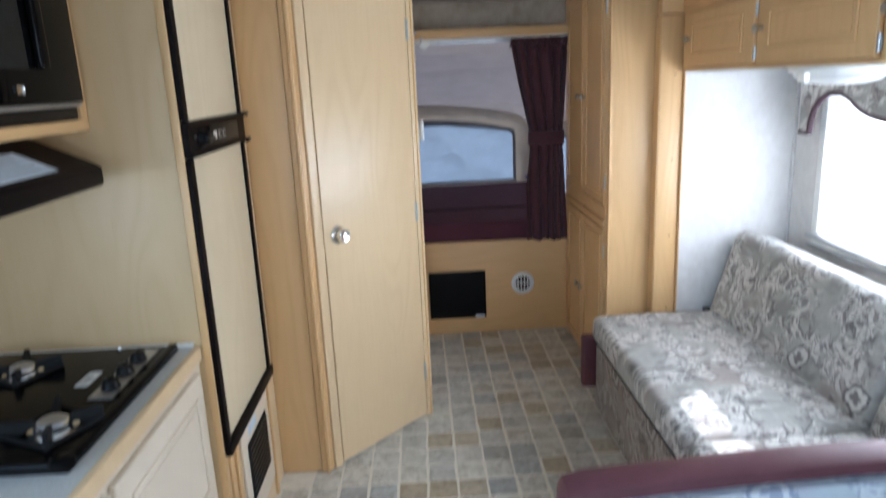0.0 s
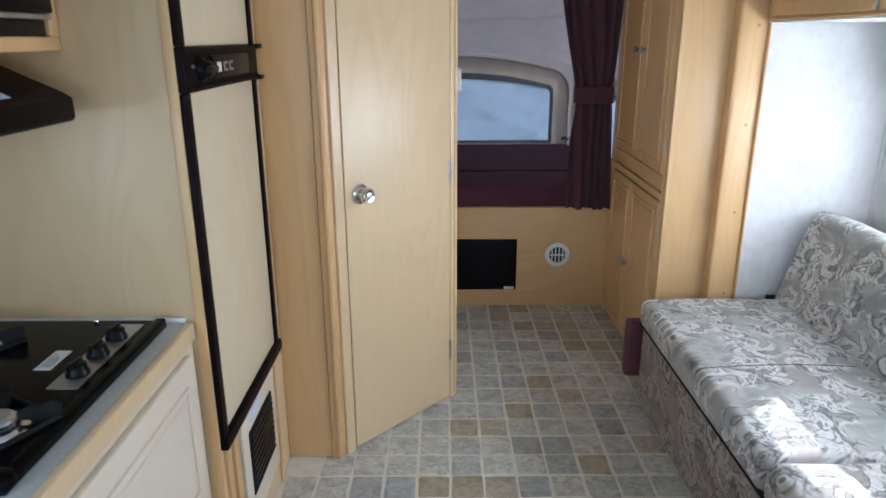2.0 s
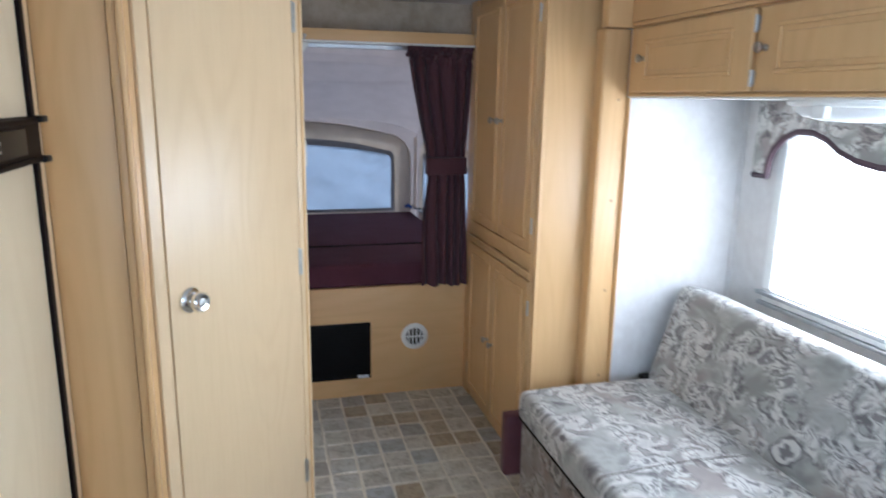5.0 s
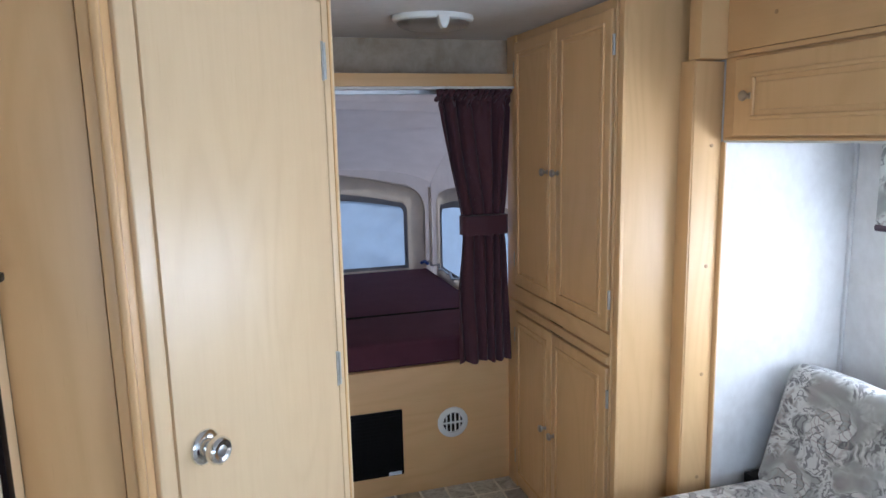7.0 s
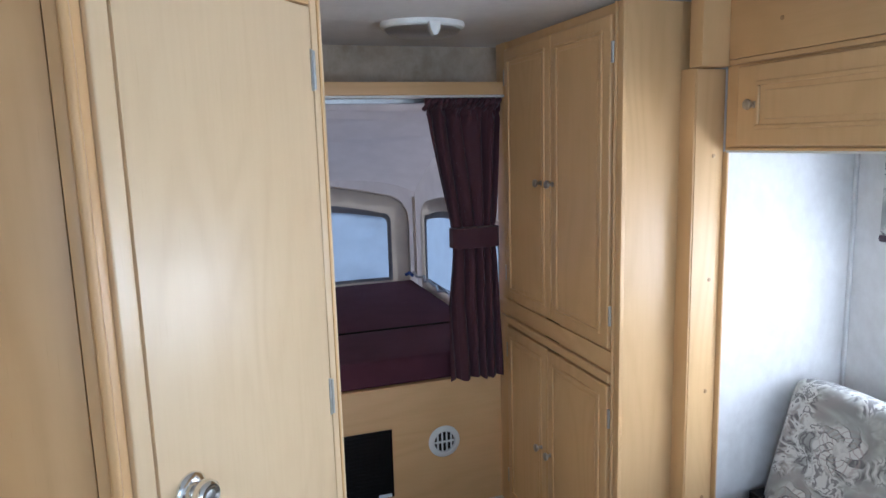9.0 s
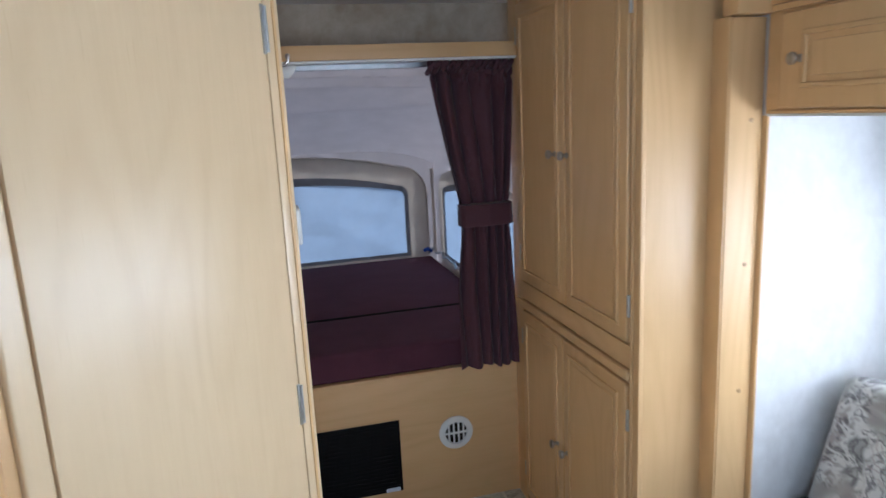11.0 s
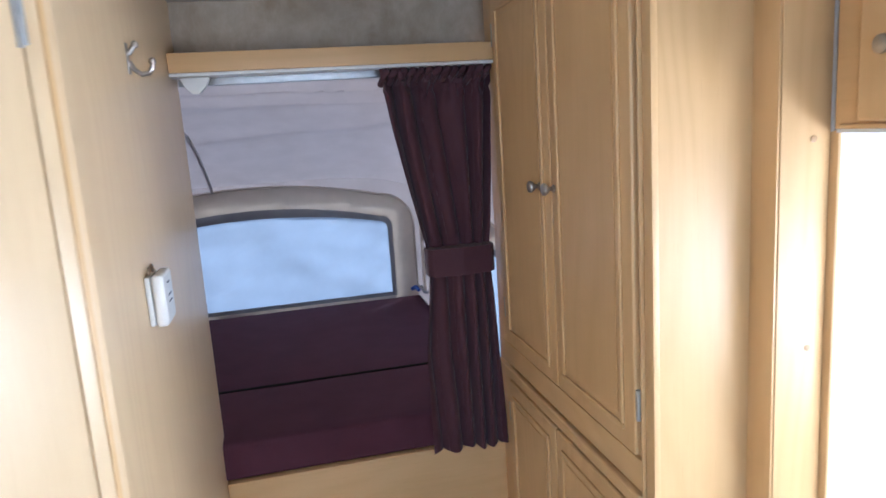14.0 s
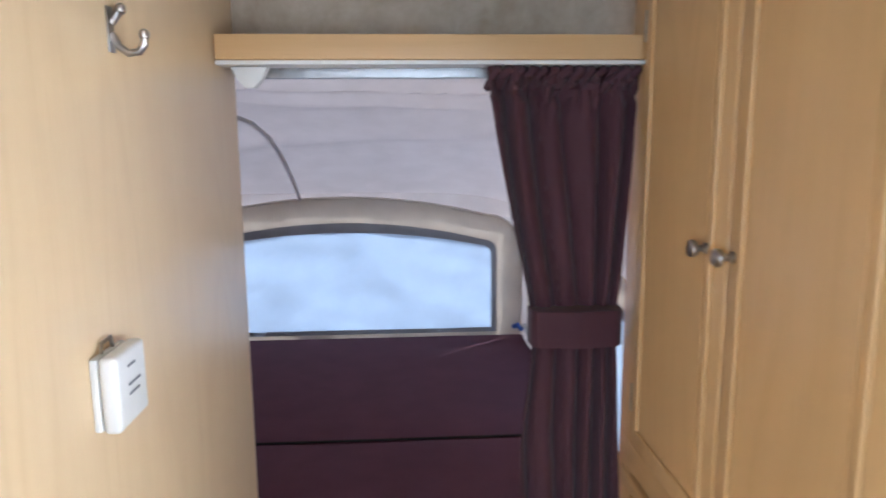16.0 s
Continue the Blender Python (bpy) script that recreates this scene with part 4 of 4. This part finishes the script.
solid("bunk_platform", box(-0.95, 1.13, 3.885, 5.45, 0.50, 0.578), MAPLE_X, "plywood platform of the tent bunk", "platform", "structure")

# tent
tent = thing("bunk_tent", (0.3, 4.7, 0.58), "grey canvas tent over the bunk, lit from outside", "tent")
TX0, TX1, TYB = -1.05, 1.145, 5.46


def roof(u, v):
    x = TX0 + (TX1 - TX0) * u
    y = 3.985 + (TYB - 3.985) * v
    z = 1.80 - 0.14 * v - 0.30 * v ** 2.2
    e = abs(2 * u - 1)
    z -= 0.10 * e ** 6 * v
    for at, slant, deep, wide in ((0.10, 0.05, 0.020, 0.016), (0.20, 0.13, 0.030, 0.014), (0.33, 0.16, 0.022, 0.022), (0.60, -0.20, 0.020, 0.05)):  # folds in the cloth
        z -= deep * math.exp(-((v - at - slant * (u - 0.6) - 0.02 * noise.noise(Vector((x * 3, at * 9, 5)))) / wide) ** 2)
    z += 0.010 * noise.noise(Vector((x * 1.3, y * 2.4, 1))) * (1 - v * 0.5) + 0.006 * math.sin(y * 30 + x * 2.5) * math.exp(-((v - 0.3) / 0.22) ** 2)
    return (x, y, z)


part("roof", thicken(sheet(60, 110, roof), 0.003), CANVAS, tent)


def open_up(bm, inside):
    """Takes out the faces that lie within a window."""
    bmesh.ops.delete(bm, geom=[f for f in bm.faces if inside(f.calc_center_median())], context="FACES")
    return bm


def rear(u, v):
    x = TX0 + (TX1 - TX0) * u
    top = roof(u, 1)[2]
    return (x, TYB + 0.012 * math.sin(v * math.pi) + 0.004 * noise.noise(Vector((x * 4, v * 5, 3))), 0.56 + (top - 0.56) * v)


def rounded_window(cx, w, z0, z1, bow, r, push, k=12):
    """Outline of a window with a bowed top and rounded upper corners, widened by push."""
    pts = [(cx - w / 2 - push, z0 - push), (cx + w / 2 + push, z0 - push)]
    for i in range(k + 1):
        a = math.pi / 2 * i / k
        pts.append((cx + w / 2 + push - (r + push) * (1 - math.cos(a)), z1 - r + (r + push) * math.sin(a)))
    for i in range(1, 16):
        s = i / 16
        pts.append((cx + (w / 2 - r) * (1 - 2 * s), z1 + push + bow * (1 - (1 - 2 * s) ** 2)))
    for i in range(k + 1):
        a = math.pi / 2 * (1 - i / k)
        pts.append((cx - w / 2 - push + (r + push) * (1 - math.cos(a)), z1 - r + (r + push) * math.sin(a)))
    return pts


def ringed(outer, inner, put, t):
    bm = bmesh.new()
    k = len(outer)
    ob_ = [[bm.verts.new(put(p, d)) for p in pts] for pts in (outer, inner) for d in (0, t)]
    for i in range(k):
        j = (i + 1) % k
        for a_, b_ in ((0, 2), (2, 3), (3, 1), (1, 0)):
            bm.faces.new((ob_[a_][i], ob_[a_][j], ob_[b_][j], ob_[b_][i]))
    return bm


CXW, WW = 0.26, 1.42
part("rear_wall", thicken(open_up(sheet(80, 40, rear), lambda c: abs(c.x - CXW) < WW / 2 + 0.075 and 0.71 < c.z < 1.20 + 0.075 * (1 - ((c.x - CXW) / 0.8) ** 2)), 0.003), CANVAS, tent)


def put_rear(p, d):
    return (p[0], TYB - 0.022 - d, p[1])


o_ = rounded_window(CXW, WW, 0.70, 1.14, 0.085, 0.06, 0.115)
i_ = rounded_window(CXW, WW, 0.70, 1.14, 0.085, 0.06, 0.0)
ie = rounded_window(CXW, WW - 0.05, 0.72, 1.115, 0.065, 0.05, 0.0)
rw = part("window_surround", ringed(o_, i_, put_rear, 0.008), CANVAS_BAND, tent, "beige padded window surround")
part("binding", ringed(i_, ie, put_rear, 0.005), MESH_EDGE, tent, "dark grey window binding")
part("piping", tube([(p[0], TYB - 0.032, p[1]) for p in o_[1:]], 0.006, 8), CANVAS_BAND, rw)


def flap(put_u):
    def f(u, v):
        x, z = put_u(u, v)
        return (x, TYB - 0.018 + 0.010 * noise.noise(Vector((x * 5 + z * 3, z * 9, 2))) + 0.006 * abs(noise.noise(Vector((x * 9 - z * 14, z * 5, 6)))) + 0.004 * math.sin(9 * x + 16 * z), z)
    return f


part("window_flap", thicken(sheet(90, 40, flap(lambda u, v: (CXW - WW / 2 + WW * u, 0.70 + (0.425 + 0.078 * (1 - (2 * u - 1) ** 2) + 0.006 * math.sin(u * 23)) * v))), 0.002), TENT_PANE, tent, "blue-white window flap lit from outside")
part("window_screen", thicken(sheet(40, 4, lambda u, v: (CXW - WW / 2 + WW * u, TYB + 0.004, 1.112 + 0.078 * (1 - (2 * u - 1) ** 2) + 0.045 * v)), 0.002), MESH_EDGE, tent, "dark insect screen above the flap")
part("seam_bow", tube([(-0.05, 4.55, 1.695), (-0.011, 4.606, 1.683), (0.044, 4.69, 1.655), (0.070, 4.85, 1.605), (0.076, 5.037, 1.535), (0.08, 5.25, 1.43), (0.08, 5.42, 1.335)], 0.008, 8), CANVAS, tent)


def side(x_, sgn):
    def f(u, v):
        y = 3.985 + (TYB - 3.985) * u
        top = roof(0.0 if sgn < 0 else 1.0, u)[2]
        return (x_ + sgn * 0.015 * math.sin(math.pi * u) * math.sin(math.pi * v), y, 0.50 + (top - 0.50) * v)
    return f


part("side_wall", thicken(open_up(sheet(60, 40, side(TX1, 1)), lambda c: abs(c.y - 4.62) < 0.64 and 0.72 < c.z < 1.19), 0.003), CANVAS, tent)
part("side_wall", thicken(sheet(20, 16, side(TX0, -1)), 0.003), CANVAS, tent)
so = rounded_window(4.62, 1.18, 0.72, 1.14, 0.06, 0.06, 0.08)
si = rounded_window(4.62, 1.18, 0.72, 1.14, 0.06, 0.06, 0.0)
se = rounded_window(4.62, 1.13, 0.74, 1.115, 0.045, 0.05, 0.0)
part("window_surround", ringed(so, si, lambda p, d: (TX1 - 0.012 - d, p[0], p[1]), 0.008), CANVAS_BAND, tent)
part("binding", ringed(si, se, lambda p, d: (TX1 - 0.012 - d, p[0], p[1]), 0.005), MESH_EDGE, tent)
part("window_flap", thicken(sheet(30, 16, lambda u, v: (TX1 - 0.009 + 0.004 * noise.noise(Vector((u * 8, v * 5, 7))), 4.03 + 1.18 * u, 0.72 + (0.42 + 0.05 * (1 - (2 * u - 1) ** 2)) * v)), 0.002),
     TENT_PANE, tent, "blue-white window flap lit from outside")
part("corner_seam", tube([(TX1 - 0.02, TYB - 0.03, 0.70 + 0.53 * k / 10) for k in range(11)], 0.010, 8), CANVAS_BAND, tent)
part("hem_cord", tube([(TX1 - 0.05 - 0.012 * math.sin(k * 1.3), 5.38 - 0.05 * k, 0.745 + 0.012 * math.sin(k * 2.1)) for k in range(24)], 0.008, 6), ALUMINIUM, tent)
part("cord_tip", tube([(1.045, 5.385, 0.735), (1.06, 5.36, 0.75), (1.07, 5.32, 0.74)], 0.011, 8), BLUE_PLASTIC, tent, "blue cord end")

# tied-back curtain
curtain = thing("bunk_curtain", (0.93, 3.82, 1.17), "maroon curtain tied back at the bunk opening", "curtain")


def drape(u, v):
    """v runs down from the rail; the cloth gathers at the tie and spreads below it."""
    z = 1.752 - 1.175 * v
    tie = 0.475
    if v < tie:
        s = v / tie
        left, right = 0.725 + 0.105 * s ** 1.35, 1.044 - 0.032 * s ** 1.2
    else:
        s = (v - tie) / (1 - tie)
        left, right = 0.83 - 0.03 * min(1, s * 2.2), 1.012 + 0.034 * s
    pinch = math.exp(-((v - tie) / 0.06) ** 2)
    x = left + (right - left) * u
    ph = u + 0.07 * math.sin(5 * u + 2.4 * v) + 0.012 * noise.noise(Vector((u * 6, v * 2, 0)))
    wide = 0.75 + 0.5 * noise.noise(Vector((math.floor(ph * 5.3) * 1.7, v * 0.8, 4)))
    bulge = abs(math.sin(math.pi * (ph * 5.3 + 0.25))) ** 0.7
    y = 3.845 - (0.052 - 0.035 * pinch) * bulge * wide - 0.010 * pinch - 0.004 * math.sin(ph * 40 + 3 * v) * (1 - pinch)
    head_ = math.exp(-((v - 0.045) / 0.035) ** 2)
    y -= 0.030 * head_ * noise.noise(Vector((u * 17, v * 38, 2)))
    x += 0.010 * head_ * noise.noise(Vector((u * 15, v * 45, 8)))
    hem = (0.006 * math.sin(u * 16) - 0.006 * u + 0.008) * max(0, v - 0.9) * 10
    top = 0.006 * math.sin(u * 2 * math.pi * 8) * max(0, 1 - v * 40)
    return (x, y, z + hem + top)


part("cloth", thicken(sheet(190, 90, drape), 0.0015), CURTAIN, curtain)
for k in range(13):
    x0 = 0.735 + 0.0245 * k
    lift = 0.006 * math.sin(k * 2.3)
    part("gather", tube([(x0 - 0.010, 3.826, 1.706 + lift), (x0 - 0.004, 3.796 + 0.006 * math.sin(k * 1.9), 1.722 + lift), (x0 + 0.004, 3.792, 1.740), (x0 + 0.010, 3.812, 1.750 + lift * 0.5)], 0.0095 + 0.002 * math.sin(k * 1.3), 8), CURTAIN, curtain)
part("tie_band", prism([(0.818, 3.79), (0.83, 3.772), (0.92, 3.762), (1.005, 3.771), (1.020, 3.79), (1.022, 3.83), (1.005, 3.847), (0.92, 3.852), (0.83, 3.847), (0.816, 3.83)], 1.150, 1.232, "z", 0.004), CURTAIN, curtain, "maroon tie band")
part("rod", tube([(0.72, 3.849, 1.742), (1.048, 3.849, 1.742)], 0.003, 8), ALUMINIUM, curtain)

# ---- wardrobe ----
WX = 1.052
ward = thing("wardrobe", (1.2, 3.4, 0), "tall maple wardrobe with four raised-panel doors", "wardrobe")
part("body", box(WX, XR - 0.002, 2.945, YF - 0.002, 0.0, CEIL - 0.002, 0.003), MAPLE, ward)
part("corner_post", box(WX - 0.008, WX + 0.006, 2.942, 2.972, 0.0, CEIL - 0.003, 0.004), MAPLE, ward)
part("corner_bead", box(WX - 0.014, WX - 0.0005, 2.9735, 2.980, 0.03, CEIL - 0.003, 0.003), MAPLE, ward)
part("mid_rail", box(WX - 0.010, WX - 0.0005, 2.985, YF - 0.004, 0.862, 0.926, 0.003), MAPLE_Y, ward)
part("mid_bead", box(WX - 0.020, WX - 0.0005, 2.985, YF - 0.004, 0.826, 0.856, 0.006, 3), MAPLE_Y, ward)
part("far_stile", box(WX - 0.009, WX - 0.0005, 3.757, YF - 0.004, 0.0, CEIL - 0.003, 0.002), MAPLE, ward)
# Near-black board gives the shade between the doors by its colour.
part("door_gap", box(WX - 0.004, WX - 0.0006, 3.33, 3.43, 0.05, 1.92), DARK_GAP, ward, "near-black board for the shade between the doors")
for z0, z1, kz, split, kn, kf in ((0.936, 1.925, 1.424, 3.362, 3.342, 3.430), (0.045, 0.816, 0.420, 3.392, 3.358, 3.436)):
    for y0, y1, ky in ((2.992, split - 0.003, kn), (split + 0.003, 3.750, kf)):
        M_ = Matrix.Translation((WX - 0.001, y1, z0)) @ TURN_W
        d = panel_door(ward, M_, y1 - y0, z1 - z0, MAPLE, 0.050)
        knob(d, (WX - 0.020, ky, kz), (-1, 0, 0))
        hy = y0 - 0.006 if y0 < 3.2 else y1 + 0.006
        for hz in (z0 + 0.105, z1 - 0.105):
            hinge(d, (WX - 0.008, hy, hz), (-1, 0, 0))

# trim of the slide-out opening
board = thing("slide_trim_board", (1.31, 2.9, 0), "maple trim board with plugged screws beside the slide-out", "trim", "", "structure")
part("board", box(1.245, 1.344, 2.878, 2.90, 0.0, 1.763, 0.004), MAPLE, board)
part("inner_bead", box(1.3445, 1.352, 2.862, 2.90, 0.0, 1.53, 0.004), MAPLE, board)
for zz in (0.45, 0.80, 1.15, 1.518):
    part("screw_plug", lathe([(0.006, 0), (0.006, 0.0015), (0.004, 0.0022)], Matrix.Translation((1.309, 2.878, zz)) @ Matrix.Rotation(radians(90), 4, "X"), 14), wood("screw_plug_wood", (0.45, 0.27, 0.12), (0.40, 0.23, 0.10)), board)
part("seal", box(1.2405, 1.2446, 2.881, 2.944, 0, 1.765, 0.001), MAPLE, board)
head = thing("slide_header", (1.3, 1.7, 1.77), "maple header above the slide-out cabinets", "trim", "", "structure")
part("board", box(1.232, 1.338, 2.845, 2.9, 1.766, CEIL - 0.003, 0.004), MAPLE, head)
part("screw_plug", lathe([(0.006, 0), (0.006, 0.0015), (0.004, 0.0022)], Matrix.Translation((1.321, 2.66, 1.865)) @ Matrix.Rotation(radians(-90), 4, "Y"), 14), bpy.data.materials["screw_plug_wood"], head)
part("fascia", box(1.321, 1.345, SY0, 2.844, 1.783, CEIL - 0.003, 0.003), MAPLE_Y, head)

# overhead cabinets in the slide-out
CXF = 1.335
over = thing("overhead_cabinet", (1.55, 1.8, 1.53), "row of maple overhead cabinets above the sofa", "cabinet")
part("body", box(CXF, SX - 0.002, SY0 + 0.02, 2.862, 1.532, 1.786, 0.003), MAPLE_Y, over)
part("underside", box(CXF + 0.003, SX - 0.003, SY0 + 0.02, 2.86, 1.526, 1.5315), WHITE_PLASTIC, over, "white underside")
part("bottom_bead", box(CXF - 0.010, CXF - 0.0005, SY0 + 0.02, 2.843, 1.5325, 1.541, 0.003), MAPLE_Y, over)
part("top_bead", box(CXF - 0.012, CXF - 0.0005, SY0 + 0.02, 2.843, 1.768, 1.782, 0.003), MAPLE_Y, over)
for y0, y1, ky in ((2.212, 2.802, 2.735), (1.588, 2.188, 2.155), (0.96, 1.562, 1.53)):
    M_ = Matrix.Translation((CXF - 0.001, y1, 1.545)) @ TURN_W
    d = panel_door(over, M_, y1 - y0, 0.215, MAPLE, 0.056, "door", 0.086)
    knob(d, (CXF - 0.020, ky, 1.655), (-1, 0, 0))
    for hz in (1.58, 1.72):
        hinge(d, (CXF - 0.008, y0 - 0.006, hz), (-1, 0, 0), 0.022)
slamp = thing("under_cabinet_light", (1.62, 2.15, 1.526), "white oval lamp under the overhead cabinets", "lamp")
SM = Matrix.Translation((1.52, 2.05, 1.526)) @ Matrix.Diagonal((0.85, 1.28, -0.85, 1))
part("rim", lathe([(0.150, 0.0), (0.152, 0.008), (0.148, 0.016), (0.138, 0.020)], SM, 40), WHITE_PLASTIC, slamp)
part("lens", lathe([(0.136, 0.0205), (0.130, 0.036), (0.110, 0.052), (0.07, 0.062), (0.02, 0.065)], SM, 40), OPAL, slamp, "white opal lens")
part("clip", box(1.385, 1.405, 2.01, 2.05, 1.48, 1.512, 0.005), WHITE_PLASTIC, slamp)

# ---- sofa ----
sofa = thing("sofa", (1.3, 2.1, 0), "grey floral tapestry sofa with sun on its seat", "sofa")
SYN, SYF, SMID = 1.27, 2.80, 1.70
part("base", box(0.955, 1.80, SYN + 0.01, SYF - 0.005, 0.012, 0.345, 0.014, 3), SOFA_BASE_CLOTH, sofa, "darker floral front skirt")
part("welt", tube([(0.952, SYN + 0.01, 0.349), (0.952, SYF - 0.005, 0.349)], 0.009, 8), DARK_GAP, sofa)
for y0, y1 in ((SYN, SMID - 0.002), (SMID + 0.002, SYF)):
    part("seat_cushion", cushion_bm(0.935, 1.52, y0, y1, 0.350, 0.462, 0.036, 0.014, seed=y0), SOFA_CLOTH, sofa)
    BM = Matrix.Translation((1.47, 0, 0.435)) @ Matrix.Rotation(radians(17), 4, "Y")
    bm = cushion_bm(0.0, 0.17, y0, y1 + (0.022 if y1 == SYF else 0), 0.0, 0.420, 0.050, 0.006, seed=y0 + 3)
    bmesh.ops.transform(bm, matrix=BM, verts=bm.verts)
    part("back_cushion", bm, BACK_CLOTH, sofa)
# Solid block whose near-black colour stands in for shade behind the seat.
part("end_hollow", box(1.47, 1.60, SYF + 0.002, SYF + 0.05, 0.30, 0.455, 0.004), DARK_GAP, sofa, "near-black block for the shade behind the seat")
part("seat_seam", tube([(0.95 + 0.05 * k, 2.18, 0.4665 + 0.012 * math.sin(math.pi * k / 11)) for k in range(11)], 0.0014, 6), SOFA_BASE_CLOTH, sofa)
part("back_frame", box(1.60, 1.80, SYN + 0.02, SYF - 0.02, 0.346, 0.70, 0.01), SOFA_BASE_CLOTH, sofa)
part("arm_panel", box(0.898, 1.00, 2.805, 2.862, 0.10, 0.352, 0.016, 3), PURPLE_VINYL, sofa, "maroon vinyl end panel")

# ---- dinette bench ----
bench = thing("dinette_bench", (0.9, 1.1, 0), "dinette bench back in tapestry tinted as by cool window light, with maroon edge", "bench")
NX, NY, NZ = 0.452, 1.19, 0.69


def crest(x):
    s = (x - NX) / 0.9
    return NZ + 0.036 * math.sin(min(1, s * 1.15) * math.pi / 2)


xs = [NX + 0.9 * k / 16 for k in range(17)]
part("back_board", prism([(NX + 0.012, 0.0)] + [(x + (0.012 if x == NX else 0), crest(x) - 0.025) for x in xs] + [(NX + 0.9, 0.0)], NY - 0.010, NY + 0.03, "y", 0.002), PURPLE_VINYL, bench)
bm = bmesh.new()
ring_pts = [(NX, 0.02)] + [(NX, crest(NX) - 0.09 + 0.03 * k) for k in range(3)] + [(NX + 0.012, crest(NX) - 0.008)] + [(x, crest(x)) for x in xs[1:]]
prev = None
for i, (x, z) in enumerate(ring_pts):
    a_ = Vector((*ring_pts[max(0, i - 1)], 0))
    b_ = Vector((*ring_pts[min(len(ring_pts) - 1, i + 1)], 0))
    t_ = (b_ - a_).normalized()
    nrm = Vector((t_.y, -t_.x, 0))
    prof = []
    for d, yy in ((0, 0.02), (0.004, 0.034), (0.04, 0.036), (0.044, 0.02), (0.044, -0.03), (0.036, -0.046), (0.008, -0.046), (0, -0.035)):
        prof.append(bm.verts.new((x + nrm.x * d, NY + yy, z + nrm.y * d)))
    if prev:
        for k in range(8):
            bm.faces.new((prev[k], prev[(k + 1) % 8], prof[(k + 1) % 8], prof[k]))
    prev = prof
part("edge_roll", bm, PURPLE_VINYL, bench, "padded maroon vinyl edge")
part("back_cushion", prism([(NX + 0.05, 0.16)] + [(x, crest(x) - 0.05) for x in xs if x > NX + 0.05] + [(NX + 0.9, 0.16)], NY - 0.055, NY - 0.012, "y", 0.008), BENCH_CLOTH, bench)
part("seat_base", box(NX + 0.03, NX + 0.9, 0.80, NY - 0.058, 0.0, 0.10, 0.006), MAPLE_X, bench)
part("seat_cushion", box(NX + 0.02, NX + 0.9, 0.78, NY - 0.058, 0.102, 0.16, 0.02, 3), BENCH_CLOTH, bench)

# ---- floor tiles ----
PX_, PY_ = 0.1160, 0.1225
TX, TY = 0.0382, 2.03


def tile_bm(seed, cx=0.0, cy=0.0, bm=None):
    """A slightly uneven square with softened corners, a little proud of the joints."""
    rng = random.Random(seed)
    bm = bm or bmesh.new()
    hx, hy = PX_ / 2 - 0.0050, PY_ / 2 - 0.0050
    pts = []
    for qx, qy in ((-1, -1), (1, -1), (1, 1), (-1, 1)):
        jx, jy = rng.uniform(-0.003, 0.003), rng.uniform(-0.003, 0.003)
        c = 0.003 + rng.uniform(0, 0.004)
        a = (qx * hx + jx, qy * hy + jy)
        first, second = ((a[0] - qx * c, a[1]), (a[0], a[1] - qy * c))
        pts += [first, second] if qx * qy < 0 else [second, first]
    pts.sort(key=lambda p: math.atan2(p[1], p[0]))
    top = [bm.verts.new((cx + x * 0.975, cy + y * 0.975, 0.0)) for x, y in pts]
    low = [bm.verts.new((cx + x, cy + y, -0.0026)) for x, y in pts]
    bm.faces.new(top)
    for k in range(len(pts)):
        bm.faces.new((low[k], low[(k + 1) % 8], top[(k + 1) % 8], top[k]))
    return bm


tile_meshes = [mesh_of("tile", tile_bm(k), TILE, False) for k in range(12)]
rest = bmesh.new()
inv = Matrix.Translation(floor.location).inverted()
rng = random.Random(4)
count = 0
for i in range(-10, 12):
    for j in range(-38, 17):
        x, y = TX + (i + 0.5) * PX_, TY + (j + 0.5) * PY_
        if not (XL + 0.05 < x < XR and YB + 0.05 < y < YF - 0.02):
            continue
        if x < -0.47 and y > -0.7 or x < 0.15 and y - 2.42 > (x + 0.19) * 1.07:
            continue
        if -0.47 < x < 1.02 and y > 1.38 and count < 300:
            ob = new("tile", tile_meshes[rng.randrange(12)])
            ob.parent = floor
            ob.matrix_parent_inverse = inv
            ob.matrix_basis = Matrix.Translation((x, y, 0)) @ Matrix.Rotation(math.pi * rng.randrange(2), 4, "Z")
            count += 1
        else:
            tile_bm(i * 77 + j, x, y, rest)
tagged(part("tile_rest", rest, TILE, floor), kind="stuff")
